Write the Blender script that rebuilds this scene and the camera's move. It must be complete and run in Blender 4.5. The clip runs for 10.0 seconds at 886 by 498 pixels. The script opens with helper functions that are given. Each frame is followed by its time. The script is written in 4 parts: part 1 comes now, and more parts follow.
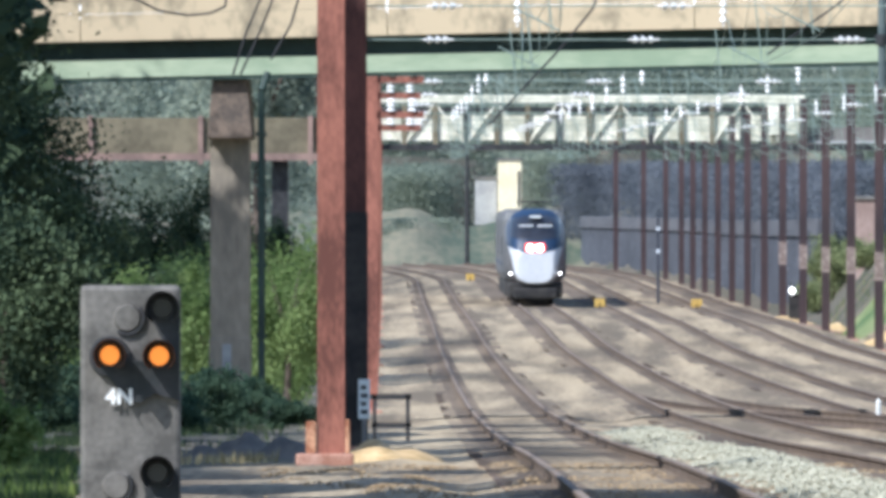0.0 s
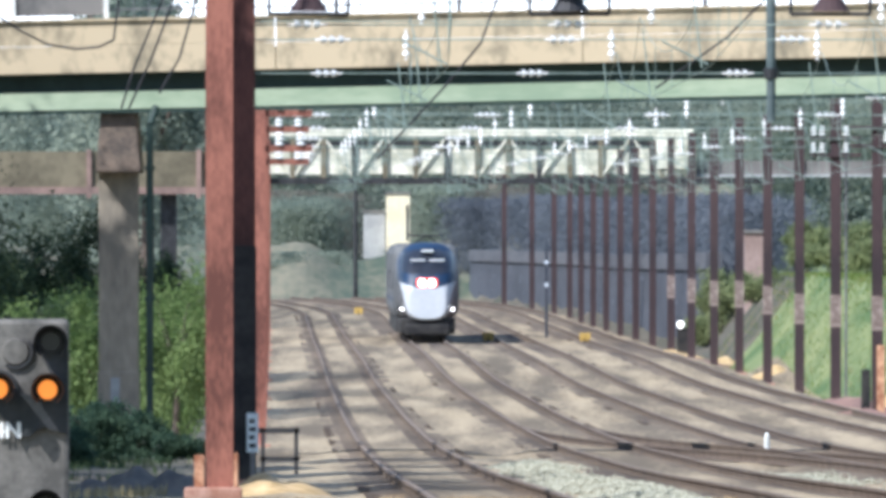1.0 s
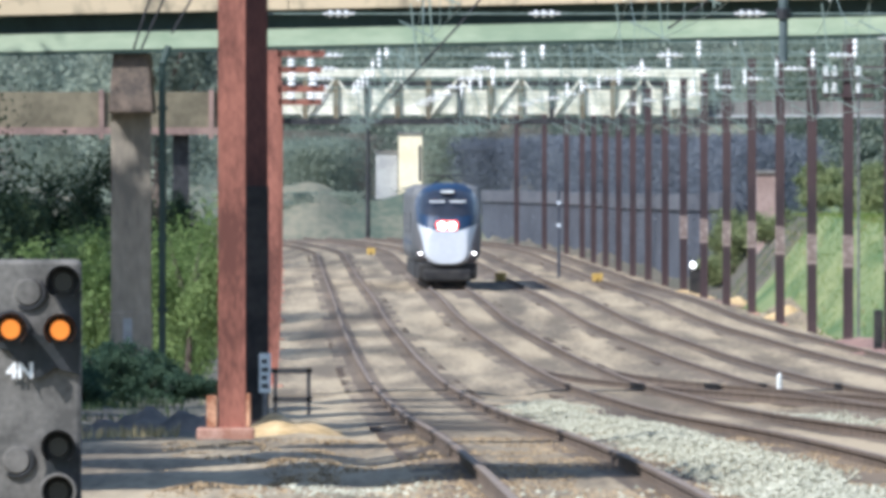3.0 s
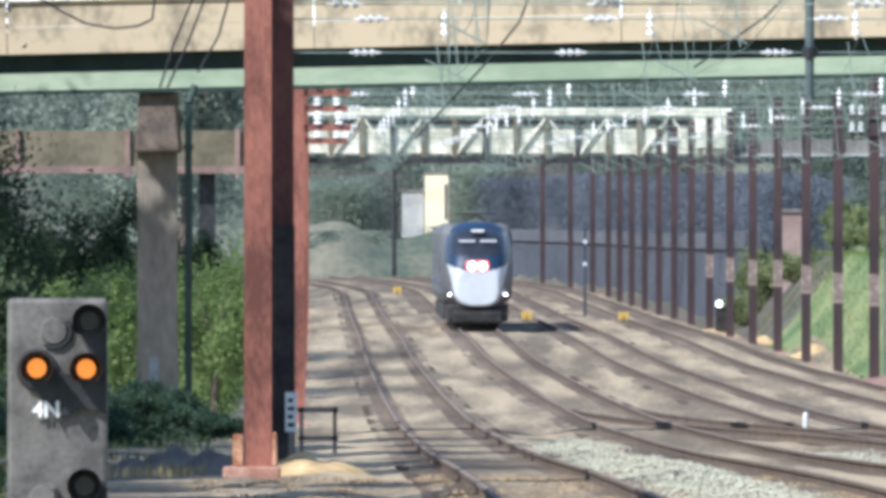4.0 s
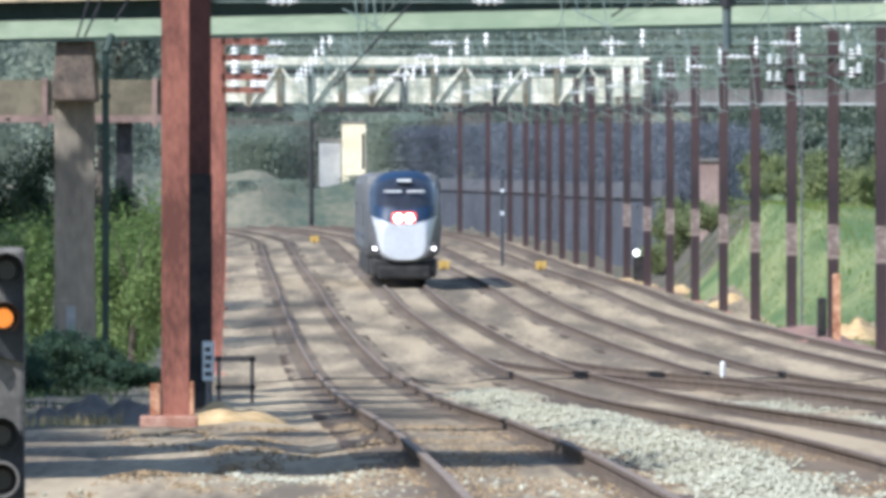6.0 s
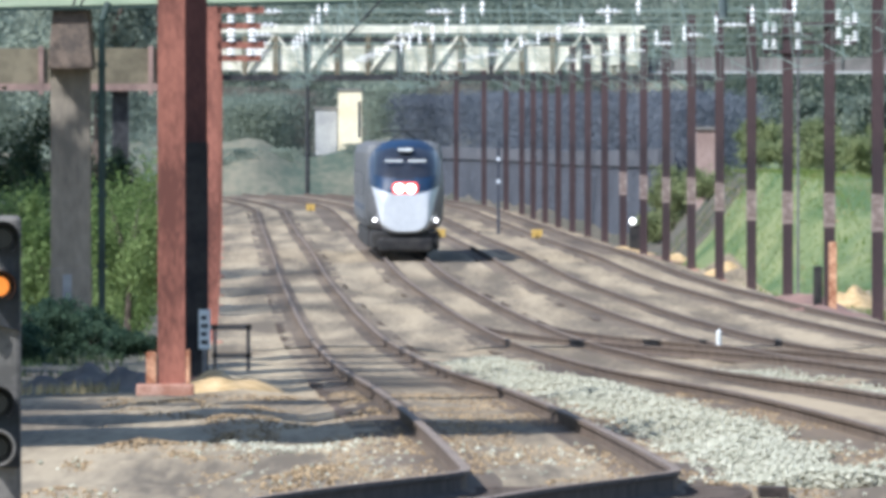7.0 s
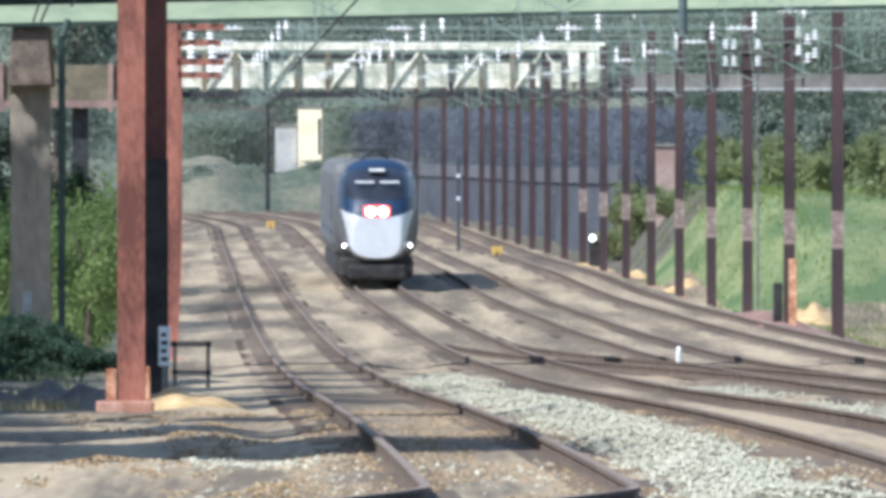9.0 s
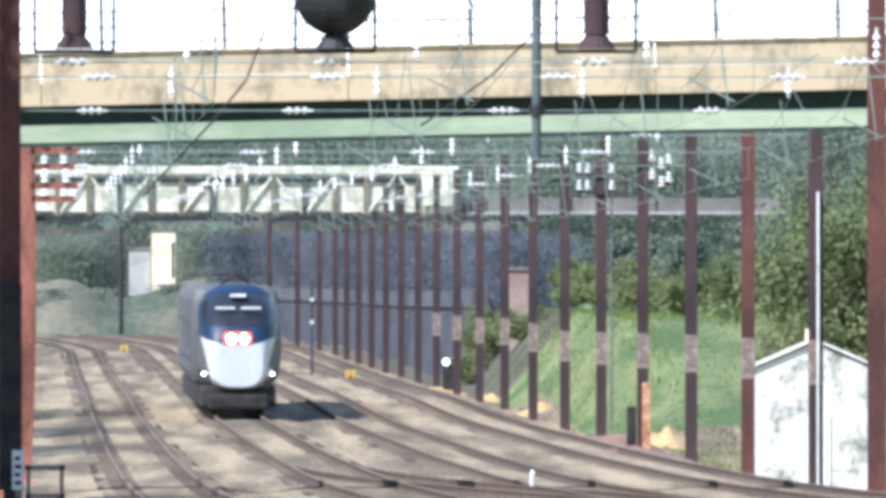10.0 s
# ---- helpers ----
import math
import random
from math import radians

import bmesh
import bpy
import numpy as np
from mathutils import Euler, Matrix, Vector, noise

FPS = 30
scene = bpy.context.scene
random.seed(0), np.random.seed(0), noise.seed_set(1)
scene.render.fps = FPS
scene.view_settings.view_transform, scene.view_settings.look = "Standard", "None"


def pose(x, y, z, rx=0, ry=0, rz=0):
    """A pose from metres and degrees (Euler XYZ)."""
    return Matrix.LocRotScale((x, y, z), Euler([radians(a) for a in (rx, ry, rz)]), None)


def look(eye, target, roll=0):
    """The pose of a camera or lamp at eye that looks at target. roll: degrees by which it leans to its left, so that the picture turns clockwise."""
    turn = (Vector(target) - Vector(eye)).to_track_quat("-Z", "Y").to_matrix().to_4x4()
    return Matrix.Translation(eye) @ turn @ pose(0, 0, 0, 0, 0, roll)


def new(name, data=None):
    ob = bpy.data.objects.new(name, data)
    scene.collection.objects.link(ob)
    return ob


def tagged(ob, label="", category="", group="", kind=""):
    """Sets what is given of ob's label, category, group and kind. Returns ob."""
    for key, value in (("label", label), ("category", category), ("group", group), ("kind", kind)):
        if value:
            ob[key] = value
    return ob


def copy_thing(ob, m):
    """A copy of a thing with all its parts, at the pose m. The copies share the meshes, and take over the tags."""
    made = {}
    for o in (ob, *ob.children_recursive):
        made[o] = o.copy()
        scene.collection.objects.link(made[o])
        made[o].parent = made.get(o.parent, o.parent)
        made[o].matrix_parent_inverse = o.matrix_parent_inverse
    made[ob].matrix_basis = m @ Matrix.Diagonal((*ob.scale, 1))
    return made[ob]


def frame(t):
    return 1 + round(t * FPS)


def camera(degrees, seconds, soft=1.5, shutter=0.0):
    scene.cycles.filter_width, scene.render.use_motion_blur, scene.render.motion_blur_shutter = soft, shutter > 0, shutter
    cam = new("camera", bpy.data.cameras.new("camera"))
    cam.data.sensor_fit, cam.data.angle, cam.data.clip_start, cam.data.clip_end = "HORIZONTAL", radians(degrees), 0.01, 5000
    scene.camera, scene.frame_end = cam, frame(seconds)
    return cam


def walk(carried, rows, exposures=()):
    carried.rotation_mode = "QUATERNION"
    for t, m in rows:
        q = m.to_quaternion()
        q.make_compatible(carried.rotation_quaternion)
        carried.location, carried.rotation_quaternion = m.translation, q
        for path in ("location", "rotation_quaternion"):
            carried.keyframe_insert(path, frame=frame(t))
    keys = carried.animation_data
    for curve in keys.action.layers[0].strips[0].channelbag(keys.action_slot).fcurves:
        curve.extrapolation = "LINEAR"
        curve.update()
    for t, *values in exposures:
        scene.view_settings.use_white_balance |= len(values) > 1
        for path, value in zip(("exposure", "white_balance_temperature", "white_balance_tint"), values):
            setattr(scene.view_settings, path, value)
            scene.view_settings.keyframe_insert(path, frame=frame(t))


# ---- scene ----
# World: the camera stands beside the line and looks along +y; x to the right; rail level near the camera is z = 0.
cam = camera(1.2477, 10.0, soft=4.2)

# seconds, turn to the right, tilt upward (degrees): a hand-steadied long lens that pans a little
AIM = [
    (0.0, -0.1572, 0.0114), (0.1, -0.1631, 0.0183), (0.2, -0.1480, 0.0310), (0.3, -0.0923, 0.0470),
    (0.4, -0.0844, 0.0541), (0.5, -0.0740, 0.0727), (0.6, -0.0700, 0.0732), (0.7, -0.0549, 0.0748),
    (0.8, -0.0382, 0.0660), (0.9, -0.0167, 0.0637), (1.0, 0.0000, 0.0589), (1.1, 0.0095, 0.0525),
    (1.2, 0.0119, 0.0613), (1.3, 0.0151, 0.0541), (1.4, 0.0191, 0.0462), (1.5, 0.0195, 0.0419),
    (1.7, 0.0302, 0.0286), (2.0, 0.0533, -0.0060), (2.2, 0.0732, -0.0167), (2.5, 0.0635, -0.0386),
    (2.7, 0.0215, -0.0350), (3.0, -0.0175, -0.0251), (3.2, -0.0239, -0.0111), (4.3, -0.0621, 0.0334),
    (4.4, -0.0629, 0.0334), (4.5, -0.0509, 0.0117), (4.7, 0.0127, -0.0191), (4.8, 0.0334, -0.0191),
    (5.0, 0.0442, -0.0155), (5.2, 0.0621, -0.0223), (5.5, 0.0676, -0.0241), (5.7, 0.0621, -0.0310),
    (6.8, 0.0660, -0.0756), (7.0, 0.0676, -0.0867), (7.2, 0.0597, -0.0899), (7.3, 0.0557, -0.0844),
    (7.5, 0.0298, -0.0727), (7.7, 0.0342, -0.0589), (8.0, 0.0537, -0.0458), (8.2, 0.0597, -0.0525),
    (8.5, 0.0867, -0.0442), (8.7, 0.0939, -0.0438), (9.0, 0.1241, -0.0629), (9.2, 0.1615, -0.0700),
    (9.3, 0.1767, -0.0740), (9.4, 0.1934, -0.0788), (9.5, 0.2276, -0.0521), (9.6, 0.2165, 0.0095),
    (9.7, 0.2531, 0.0422), (9.8, 0.2928, 0.0756), (9.9, 0.2722, 0.0979), (10.0, 0.3302, 0.1114),
]
walk(cam, [(t, pose(0, 0, 2.0, 90 + up, 0, -turn)) for t, turn, up in AIM],
     exposures=[(0.0, 0.44, 5680, 11), (8.5, 0.42, 5680, 11), (9.3, 0.5, 5680, 11), (10.0, 0.58, 5680, 12)])

# ---------------------------------------------------------------- light
SUN_ELEV, SUN_AZ = radians(44), radians(226)      # azimuth from +y, clockwise seen from above: behind and to the left
world = bpy.data.worlds.new("sky")
scene.world = world
world.use_nodes = True
wn = world.node_tree.nodes
sky = wn.new("ShaderNodeTexSky")
sky.sky_type = "NISHITA"
sky.sun_disc = False
sky.sun_elevation = SUN_ELEV
sky.sun_rotation = SUN_AZ
sky.dust_density = 1.0
sky.air_density = 1.2
wn["Background"].inputs["Strength"].default_value = 0.125
world.node_tree.links.new(sky.outputs[0], wn["Background"].inputs["Color"])
sun_data = bpy.data.lights.new("sun", "SUN")
sun_data.energy, sun_data.angle, sun_data.color = 5.0, radians(0.53), (1.0, 0.93, 0.83)
sun = new("sun", sun_data)
sun_from = Vector((math.sin(SUN_AZ) * math.cos(SUN_ELEV), math.cos(SUN_AZ) * math.cos(SUN_ELEV), math.sin(SUN_ELEV)))
sun.matrix_world = look(sun_from * 100, (0, 0, 0))

# ---------------------------------------------------------------- materials


def material(name, dark, light, scale=4.0, rough=0.7, metal=0.0, bump=0.2, fine=40.0, island=0.0, spread=(0.35, 0.65), stretch=(1, 1, 1), trans=0.0):
    """A surface that varies at two scales between two colours, with fine relief."""
    mat = bpy.data.materials.new(name)
    mat.use_nodes = True
    nt = mat.node_tree
    n, l = nt.nodes, nt.links
    b = n["Principled BSDF"]
    tc = n.new("ShaderNodeTexCoord")
    mp = n.new("ShaderNodeMapping")
    mp.inputs["Scale"].default_value = stretch
    l.new(tc.outputs["Object"], mp.inputs["Vector"])
    big, small = n.new("ShaderNodeTexNoise"), n.new("ShaderNodeTexNoise")
    big.inputs["Scale"].default_value, small.inputs["Scale"].default_value = scale, fine
    big.inputs["Detail"].default_value = small.inputs["Detail"].default_value = 5
    for q in (big, small):
        l.new(mp.outputs[0], q.inputs["Vector"])
    add = n.new("ShaderNodeMath")
    add.operation = "MULTIPLY_ADD"
    l.new(small.outputs["Fac"], add.inputs[0])
    add.inputs[1].default_value = 0.45
    l.new(big.outputs["Fac"], add.inputs[2])
    sub = n.new("ShaderNodeMath")
    sub.operation = "SUBTRACT"
    l.new(add.outputs[0], sub.inputs[0])
    sub.inputs[1].default_value = 0.225
    fac = sub.outputs[0]
    if island:
        geo = n.new("ShaderNodeNewGeometry")
        mad = n.new("ShaderNodeMath")
        mad.operation = "MULTIPLY_ADD"
        l.new(geo.outputs["Random Per Island"], mad.inputs[0])
        mad.inputs[1].default_value = island
        l.new(fac, mad.inputs[2])
        s2 = n.new("ShaderNodeMath")
        s2.operation = "SUBTRACT"
        l.new(mad.outputs[0], s2.inputs[0])
        s2.inputs[1].default_value = island / 2
        fac = s2.outputs[0]
    ramp = n.new("ShaderNodeValToRGB")
    ramp.color_ramp.elements[0].position, ramp.color_ramp.elements[1].position = spread
    ramp.color_ramp.elements[0].color, ramp.color_ramp.elements[1].color = (*dark, 1), (*light, 1)
    l.new(fac, ramp.inputs[0])
    l.new(ramp.outputs[0], b.inputs["Base Color"])
    b.inputs["Roughness"].default_value, b.inputs["Metallic"].default_value = rough, metal
    if rough >= 0.7 and island:
        b.inputs["Specular IOR Level"].default_value = 0.1
    if trans:
        b.inputs["Transmission Weight"].default_value = trans
    if "foliage" in name or "blades" in name or "brush" in name:
        tl, mx = n.new("ShaderNodeBsdfTranslucent"), n.new("ShaderNodeMixShader")
        l.new(ramp.outputs[0], tl.inputs["Color"])
        mx.inputs[0].default_value = 0.15 if name == "dark_foliage" else 0.45
        l.new(b.outputs[0], mx.inputs[1])
        l.new(tl.outputs[0], mx.inputs[2])
        l.new(mx.outputs[0], n["Material Output"].inputs["Surface"])
    if bump:
        bp = n.new("ShaderNodeBump")
        bp.inputs["Strength"].default_value, bp.inputs["Distance"].default_value = bump, 0.02
        l.new(small.outputs["Fac"], bp.inputs["Height"])
        l.new(bp.outputs[0], b.inputs["Normal"])
    return mat


def glowing(name, colour, strength):
    mat = material(name, colour, colour, bump=0)
    b = mat.node_tree.nodes["Principled BSDF"]
    b.inputs["Emission Color"].default_value = (*colour, 1)
    b.inputs["Emission Strength"].default_value = strength
    return mat


RUST = material("rusted_steel", (0.12, 0.044, 0.032), (0.34, 0.135, 0.095), 1.6, 0.8, 0.1, 0.3, 25, stretch=(1, 1, 0.35))
RUST_DARK = material("dark_rusted_steel", (0.033, 0.022, 0.026), (0.07, 0.042, 0.044), 1.2, 0.85, 0.1, 0.3, 25, stretch=(1, 1, 0.3))
# rust darkened in the colour; on the second column it stands for shade
RUST_DIM = material("dimmed_rusted_steel", (0.06, 0.025, 0.022), (0.14, 0.055, 0.045), 1.4, 0.85, 0.1, 0.3, 25, stretch=(1, 1, 0.3))
RUST_PALE = material("rust_orange", (0.26, 0.1, 0.05), (0.62, 0.36, 0.22), 3.5, 0.85, 0.0, 0.3, 20)
BAND = material("pale_band", (0.13, 0.09, 0.08), (0.34, 0.28, 0.25), 3.0, 0.8, 0.0, 0.2, 20)
FOOTING = material("rust_stained_concrete", (0.33, 0.16, 0.11), (0.5, 0.31, 0.24), 3.0, 0.9, 0, 0.4, 25)
CONCRETE = material("warm_concrete", (0.23, 0.2, 0.14), (0.56, 0.46, 0.31), 1.1, 0.9, 0, 0.3, 6, stretch=(1, 1, 0.7), spread=(0.28, 0.55))
PIER_CONCRETE = material("grey_concrete", (0.21, 0.185, 0.15), (0.37, 0.32, 0.25), 0.8, 0.9, 0, 0.3, 9, stretch=(1, 1, 0.4))
# stained brown, darkened further to stand for the deck's shade
PIER_CAP = material("stained_shade_brown_concrete", (0.09, 0.075, 0.065), (0.25, 0.19, 0.145), 1.2, 0.9, 0, 0.3, 9)
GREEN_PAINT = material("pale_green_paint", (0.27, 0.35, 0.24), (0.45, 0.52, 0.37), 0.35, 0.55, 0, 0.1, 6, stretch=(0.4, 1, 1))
# dark green of the pipe; also the painted shade under the overpass deck
GREEN_DARK = material("dark_green_and_deck_shade", (0.012, 0.03, 0.025), (0.03, 0.06, 0.05), 0.8, 0.6, 0, 0.1, 6)
TUBE_PAINT = material("weathered_grey_green_paint", (0.05, 0.075, 0.08), (0.11, 0.14, 0.14), 1.5, 0.6, 0, 0.1, 9)
DARK_STEEL = material("dark_steel", (0.02, 0.022, 0.025), (0.05, 0.05, 0.055), 3.0, 0.6, 0.4, 0.1, 20)
WIRE = material("verdigris_copper", (0.2, 0.27, 0.24), (0.31, 0.39, 0.35), 2.0, 0.6, 0.2, 0.0, 20)
PORCELAIN = material("white_porcelain", (0.75, 0.77, 0.76), (0.88, 0.88, 0.86), 5.0, 0.2, 0, 0.0, 30)
WHITE_PAINT = material("weathered_white_paint", (0.58, 0.6, 0.58), (0.8, 0.81, 0.78), 0.6, 0.6, 0, 0.2, 5)
TRUSS_PAINT = material("grey_white_bridge_paint", (0.46, 0.46, 0.36), (0.82, 0.8, 0.68), 1.3, 0.6, 0, 0.2, 3)
BROWN_GIRDER = material("brown_girder_paint", (0.095, 0.082, 0.052), (0.185, 0.16, 0.105), 0.4, 0.7, 0, 0.2, 3)
PINK_PAINT = material("faded_red_paint", (0.17, 0.115, 0.1), (0.28, 0.19, 0.16), 0.6, 0.7, 0, 0.2, 4)
BALLAST = material("tan_ballast", (0.13, 0.1, 0.063), (0.39, 0.312, 0.2), 0.7, 0.95, 0, 0.6, 9, stretch=(1, 0.014, 1), spread=(0.36, 0.64))
STONES = material("pale_grey_stone", (0.28, 0.28, 0.21), (0.5, 0.49, 0.385), 3.0, 0.9, 0, 0.3, 30, island=0.35)
STONES_BROWN = material("brown_dusty_stone", (0.15, 0.105, 0.06), (0.4, 0.3, 0.18), 3.0, 0.9, 0, 0.3, 30, island=0.5)
BALLAST_BROWN = material("rust_stained_ballast", (0.07, 0.05, 0.034), (0.18, 0.135, 0.09), 0.8, 0.95, 0, 0.6, 9, stretch=(1, 0.014, 1), spread=(0.34, 0.66))
EARTH = material("earth_and_grass", (0.045, 0.05, 0.032), (0.12, 0.1, 0.072), 0.08, 0.95, 0, 0.5, 2, spread=(0.4, 0.62))
MEADOW = material("bright_grass", (0.065, 0.12, 0.032), (0.2, 0.23, 0.09), 0.35, 0.9, 0, 0.2, 3, stretch=(1, 0.07, 1))
HILL = material("pale_hill_grass", (0.05, 0.075, 0.045), (0.21, 0.19, 0.125), 0.22, 0.95, 0, 0.1, 2, stretch=(1, 0.06, 0.6))
GRASS = material("grass_blades", (0.09, 0.15, 0.03), (0.22, 0.28, 0.08), 0.25, 0.8, 0, 0, 3, island=0.25)
# grass green darkened to stand for tree shade
SHADE_GRASS = material("shaded_grass_blades", (0.03, 0.055, 0.03), (0.09, 0.12, 0.055), 1.0, 0.8, 0, 0, 9, island=0.6)
DRY_GRASS = material("dry_grass_blades", (0.3, 0.24, 0.12), (0.5, 0.42, 0.25), 1.0, 0.8, 0, 0, 9, island=0.6)
SHADE_EARTH = material("shade_dark_earth", (0.045, 0.041, 0.04), (0.15, 0.125, 0.1), 1.2, 0.95, 0, 0.6, 12, stretch=(1, 0.1, 1))
SAND = material("pale_sand", (0.4, 0.27, 0.11), (0.66, 0.48, 0.26), 3.5, 0.95, 0, 0.4, 20)
REDDISH = material("rust_red_gravel", (0.17, 0.095, 0.075), (0.33, 0.2, 0.155), 1.0, 0.95, 0, 0.5, 9)
RAIL_SIDE = material("rusty_rail", (0.075, 0.053, 0.038), (0.165, 0.12, 0.088), 1.0, 0.95, 0.0, 0.1, 9)
NEAR_BLACK = material("near_black_brown", (0.022, 0.017, 0.015), (0.07, 0.053, 0.046), 2.0, 0.95, 0, 0.4, 20)
RAIL_HEAD = material("dusty_rail_head", (0.15, 0.115, 0.09), (0.27, 0.21, 0.16), 0.6, 0.8, 0.0, 0.0, 9)
SLEEPER = material("creosoted_wood", (0.055, 0.042, 0.033), (0.13, 0.1, 0.08), 3.0, 0.9, 0, 0.4, 20)
BARK = material("bark", (0.06, 0.045, 0.035), (0.14, 0.11, 0.09), 2.0, 0.9, 0, 0.6, 15)
# dark base colour carries the shade on the trees by the overpass
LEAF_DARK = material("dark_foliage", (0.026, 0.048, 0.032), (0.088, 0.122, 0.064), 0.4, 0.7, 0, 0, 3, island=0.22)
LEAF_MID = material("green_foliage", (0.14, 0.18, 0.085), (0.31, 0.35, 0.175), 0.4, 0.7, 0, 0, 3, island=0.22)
# scrub green darkened to stand for shade by the pier
LEAF_SHADE = material("shade_green_foliage", (0.035, 0.07, 0.05), (0.085, 0.135, 0.085), 0.6, 0.8, 0, 0, 3, island=0.22)
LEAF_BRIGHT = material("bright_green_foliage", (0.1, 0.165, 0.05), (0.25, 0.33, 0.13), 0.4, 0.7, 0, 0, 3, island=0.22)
# far leaves paled and greyed to carry the haze of distance
LEAF_FAR = material("haze_paled_foliage", (0.145, 0.19, 0.165), (0.33, 0.375, 0.295), 0.22, 0.9, 0, 0, 2, island=0.22)
LEAF_TAN = material("bare_brush", (0.15, 0.15, 0.13), (0.29, 0.265, 0.215), 0.2, 0.9, 0, 0, 2, island=0.22)
# blue-grey leaf colour stands for haze over the dark grove
LEAF_HAZE = material("haze_blue_foliage", (0.115, 0.13, 0.157), (0.2, 0.222, 0.255), 0.25, 0.95, 0, 0, 1, island=0.1)
SIGNAL_GREY = material("weathered_aluminium_paint", (0.075, 0.071, 0.064), (0.17, 0.16, 0.145), 3.5, 0.7, 0.1, 0.2, 25)
SIGNAL_BLACK = material("matt_black_paint", (0.008, 0.012, 0.014), (0.03, 0.03, 0.033), 4.0, 0.6, 0, 0.1, 30)
AMBER = glowing("amber_lens", (1.0, 0.3, 0.045), 0.75)
LENS = material("unlit_lens", (0.012, 0.014, 0.014), (0.03, 0.032, 0.03), 5.0, 0.3, 0, 0, 30)
SILVER = material("silver_train_paint", (0.49, 0.52, 0.56), (0.6, 0.63, 0.67), 0.6, 0.45, 0.15, 0.05, 6)
BODY_GREY = material("brushed_grey_body", (0.17, 0.18, 0.19), (0.27, 0.28, 0.29), 0.5, 0.6, 0.1, 0.05, 6, stretch=(1, 0.2, 1))
BLUE = material("deep_blue_train_paint", (0.006, 0.02, 0.052), (0.011, 0.037, 0.09), 0.7, 0.5, 0.0, 0.02, 6)
DARK_GLASS = material("dark_windscreen", (0.014, 0.017, 0.026), (0.028, 0.033, 0.046), 1.0, 0.3, 0, 0, 6)
UNDERFRAME = material("sooty_underframe", (0.012, 0.012, 0.014), (0.04, 0.038, 0.036), 2.0, 0.8, 0.2, 0.2, 9)
HEADLIGHT = glowing("headlight_glow", (1.0, 0.95, 0.88), 9.0)
RED_GLOW = glowing("red_halo_glow", (1.0, 0.1, 0.06), 1.6)
YELLOW = material("yellow_marker_paint", (0.4, 0.26, 0.06), (0.55, 0.38, 0.1), 3.0, 0.6, 0, 0.1, 20)
WARM_WALL = material("pale_yellow_wall", (0.72, 0.62, 0.42), (0.85, 0.77, 0.58), 0.5, 0.8, 0, 0.1, 4)
GREY_WALL = material("pale_grey_render", (0.28, 0.29, 0.3), (0.42, 0.43, 0.43), 0.6, 0.9, 0, 0.1, 4)
BRICK_WALL = material("red_brick_wall", (0.24, 0.17, 0.15), (0.36, 0.27, 0.24), 0.6, 0.9, 0, 0.2, 5)
# dark blotches paint in stains and branch shadows on the white boards
SHED_WALL = material("stain_and_shadow_white_boards", (0.2, 0.22, 0.18), (0.66, 0.66, 0.62), 1.3, 0.7, 0, 0.3, 7, spread=(0.32, 0.52))
COPING = material("pale_weathered_coping", (0.06, 0.065, 0.078), (0.105, 0.11, 0.125), 0.3, 0.9, 0, 0.1, 3, stretch=(1, 0.02, 1))
TAN_GIRDER = material("faded_tan_girder_paint", (0.13, 0.125, 0.12), (0.22, 0.2, 0.19), 0.3, 0.8, 0, 0.2, 3)
# dark blue-grey stands for shade and haze outside the curve
ROUGH_WALL = material("shade_blue_grey", (0.034, 0.04, 0.055), (0.062, 0.07, 0.09), 0.6, 0.95, 0, 0.2, 3, stretch=(1, 0.05, 0.6))
ROOF = material("grey_roofing", (0.1, 0.1, 0.1), (0.2, 0.19, 0.18), 0.8, 0.8, 0, 0.2, 5)
SIGN_WHITE = material("white_sign_enamel", (0.6, 0.66, 0.68), (0.78, 0.82, 0.82), 4.0, 0.4, 0, 0, 20)
WINDOW = material("window_glass", (0.03, 0.04, 0.05), (0.06, 0.07, 0.08), 1.0, 0.1, 0, 0, 5)
FENCE = material("galvanised_fence", (0.12, 0.12, 0.13), (0.24, 0.24, 0.25), 1.0, 0.5, 0.5, 0, 5)

# ---------------------------------------------------------------- mesh helpers


def mesh_of(name, bm, mat, smooth=False):
    me = bpy.data.meshes.new(name)
    bm.normal_update()
    bm.to_mesh(me)
    bm.free()
    for m in (mat if isinstance(mat, (list, tuple)) else [mat]):
        me.materials.append(m)
    if smooth:
        for p in me.polygons:
            p.use_smooth = True
    return me


def part(name, bm, mat, parent=None, label="", smooth=False):
    ob = new(name, mesh_of(name, bm, mat, smooth))
    if parent is not None:
        ob.parent = parent
    if label:
        ob["label"] = label
    return ob


def raw(name, verts, faces, mat, parent=None, smooth=False):
    me = bpy.data.meshes.new(name)
    me.from_pydata(verts, [], faces)
    me.materials.append(mat)
    if smooth:
        me.polygons.foreach_set("use_smooth", [True] * len(me.polygons))
    ob = new(name, me)
    if parent is not None:
        ob.parent = parent
    return ob


def box(bm, x0, x1, y0, y1, z0, z1, bevel=0.0):
    m = Matrix.LocRotScale(((x0 + x1) / 2, (y0 + y1) / 2, (z0 + z1) / 2), None, (x1 - x0, y1 - y0, z1 - z0))
    geo = bmesh.ops.create_cube(bm, size=1, matrix=m)
    if bevel:
        edges = list({e for v in geo["verts"] for e in v.link_edges})
        bmesh.ops.bevel(bm, geom=edges, offset=bevel, segments=2, affect="EDGES", profile=0.5)
    return bm


def boxed(*a, bevel=0.0):
    return box(bmesh.new(), *a, bevel=bevel)


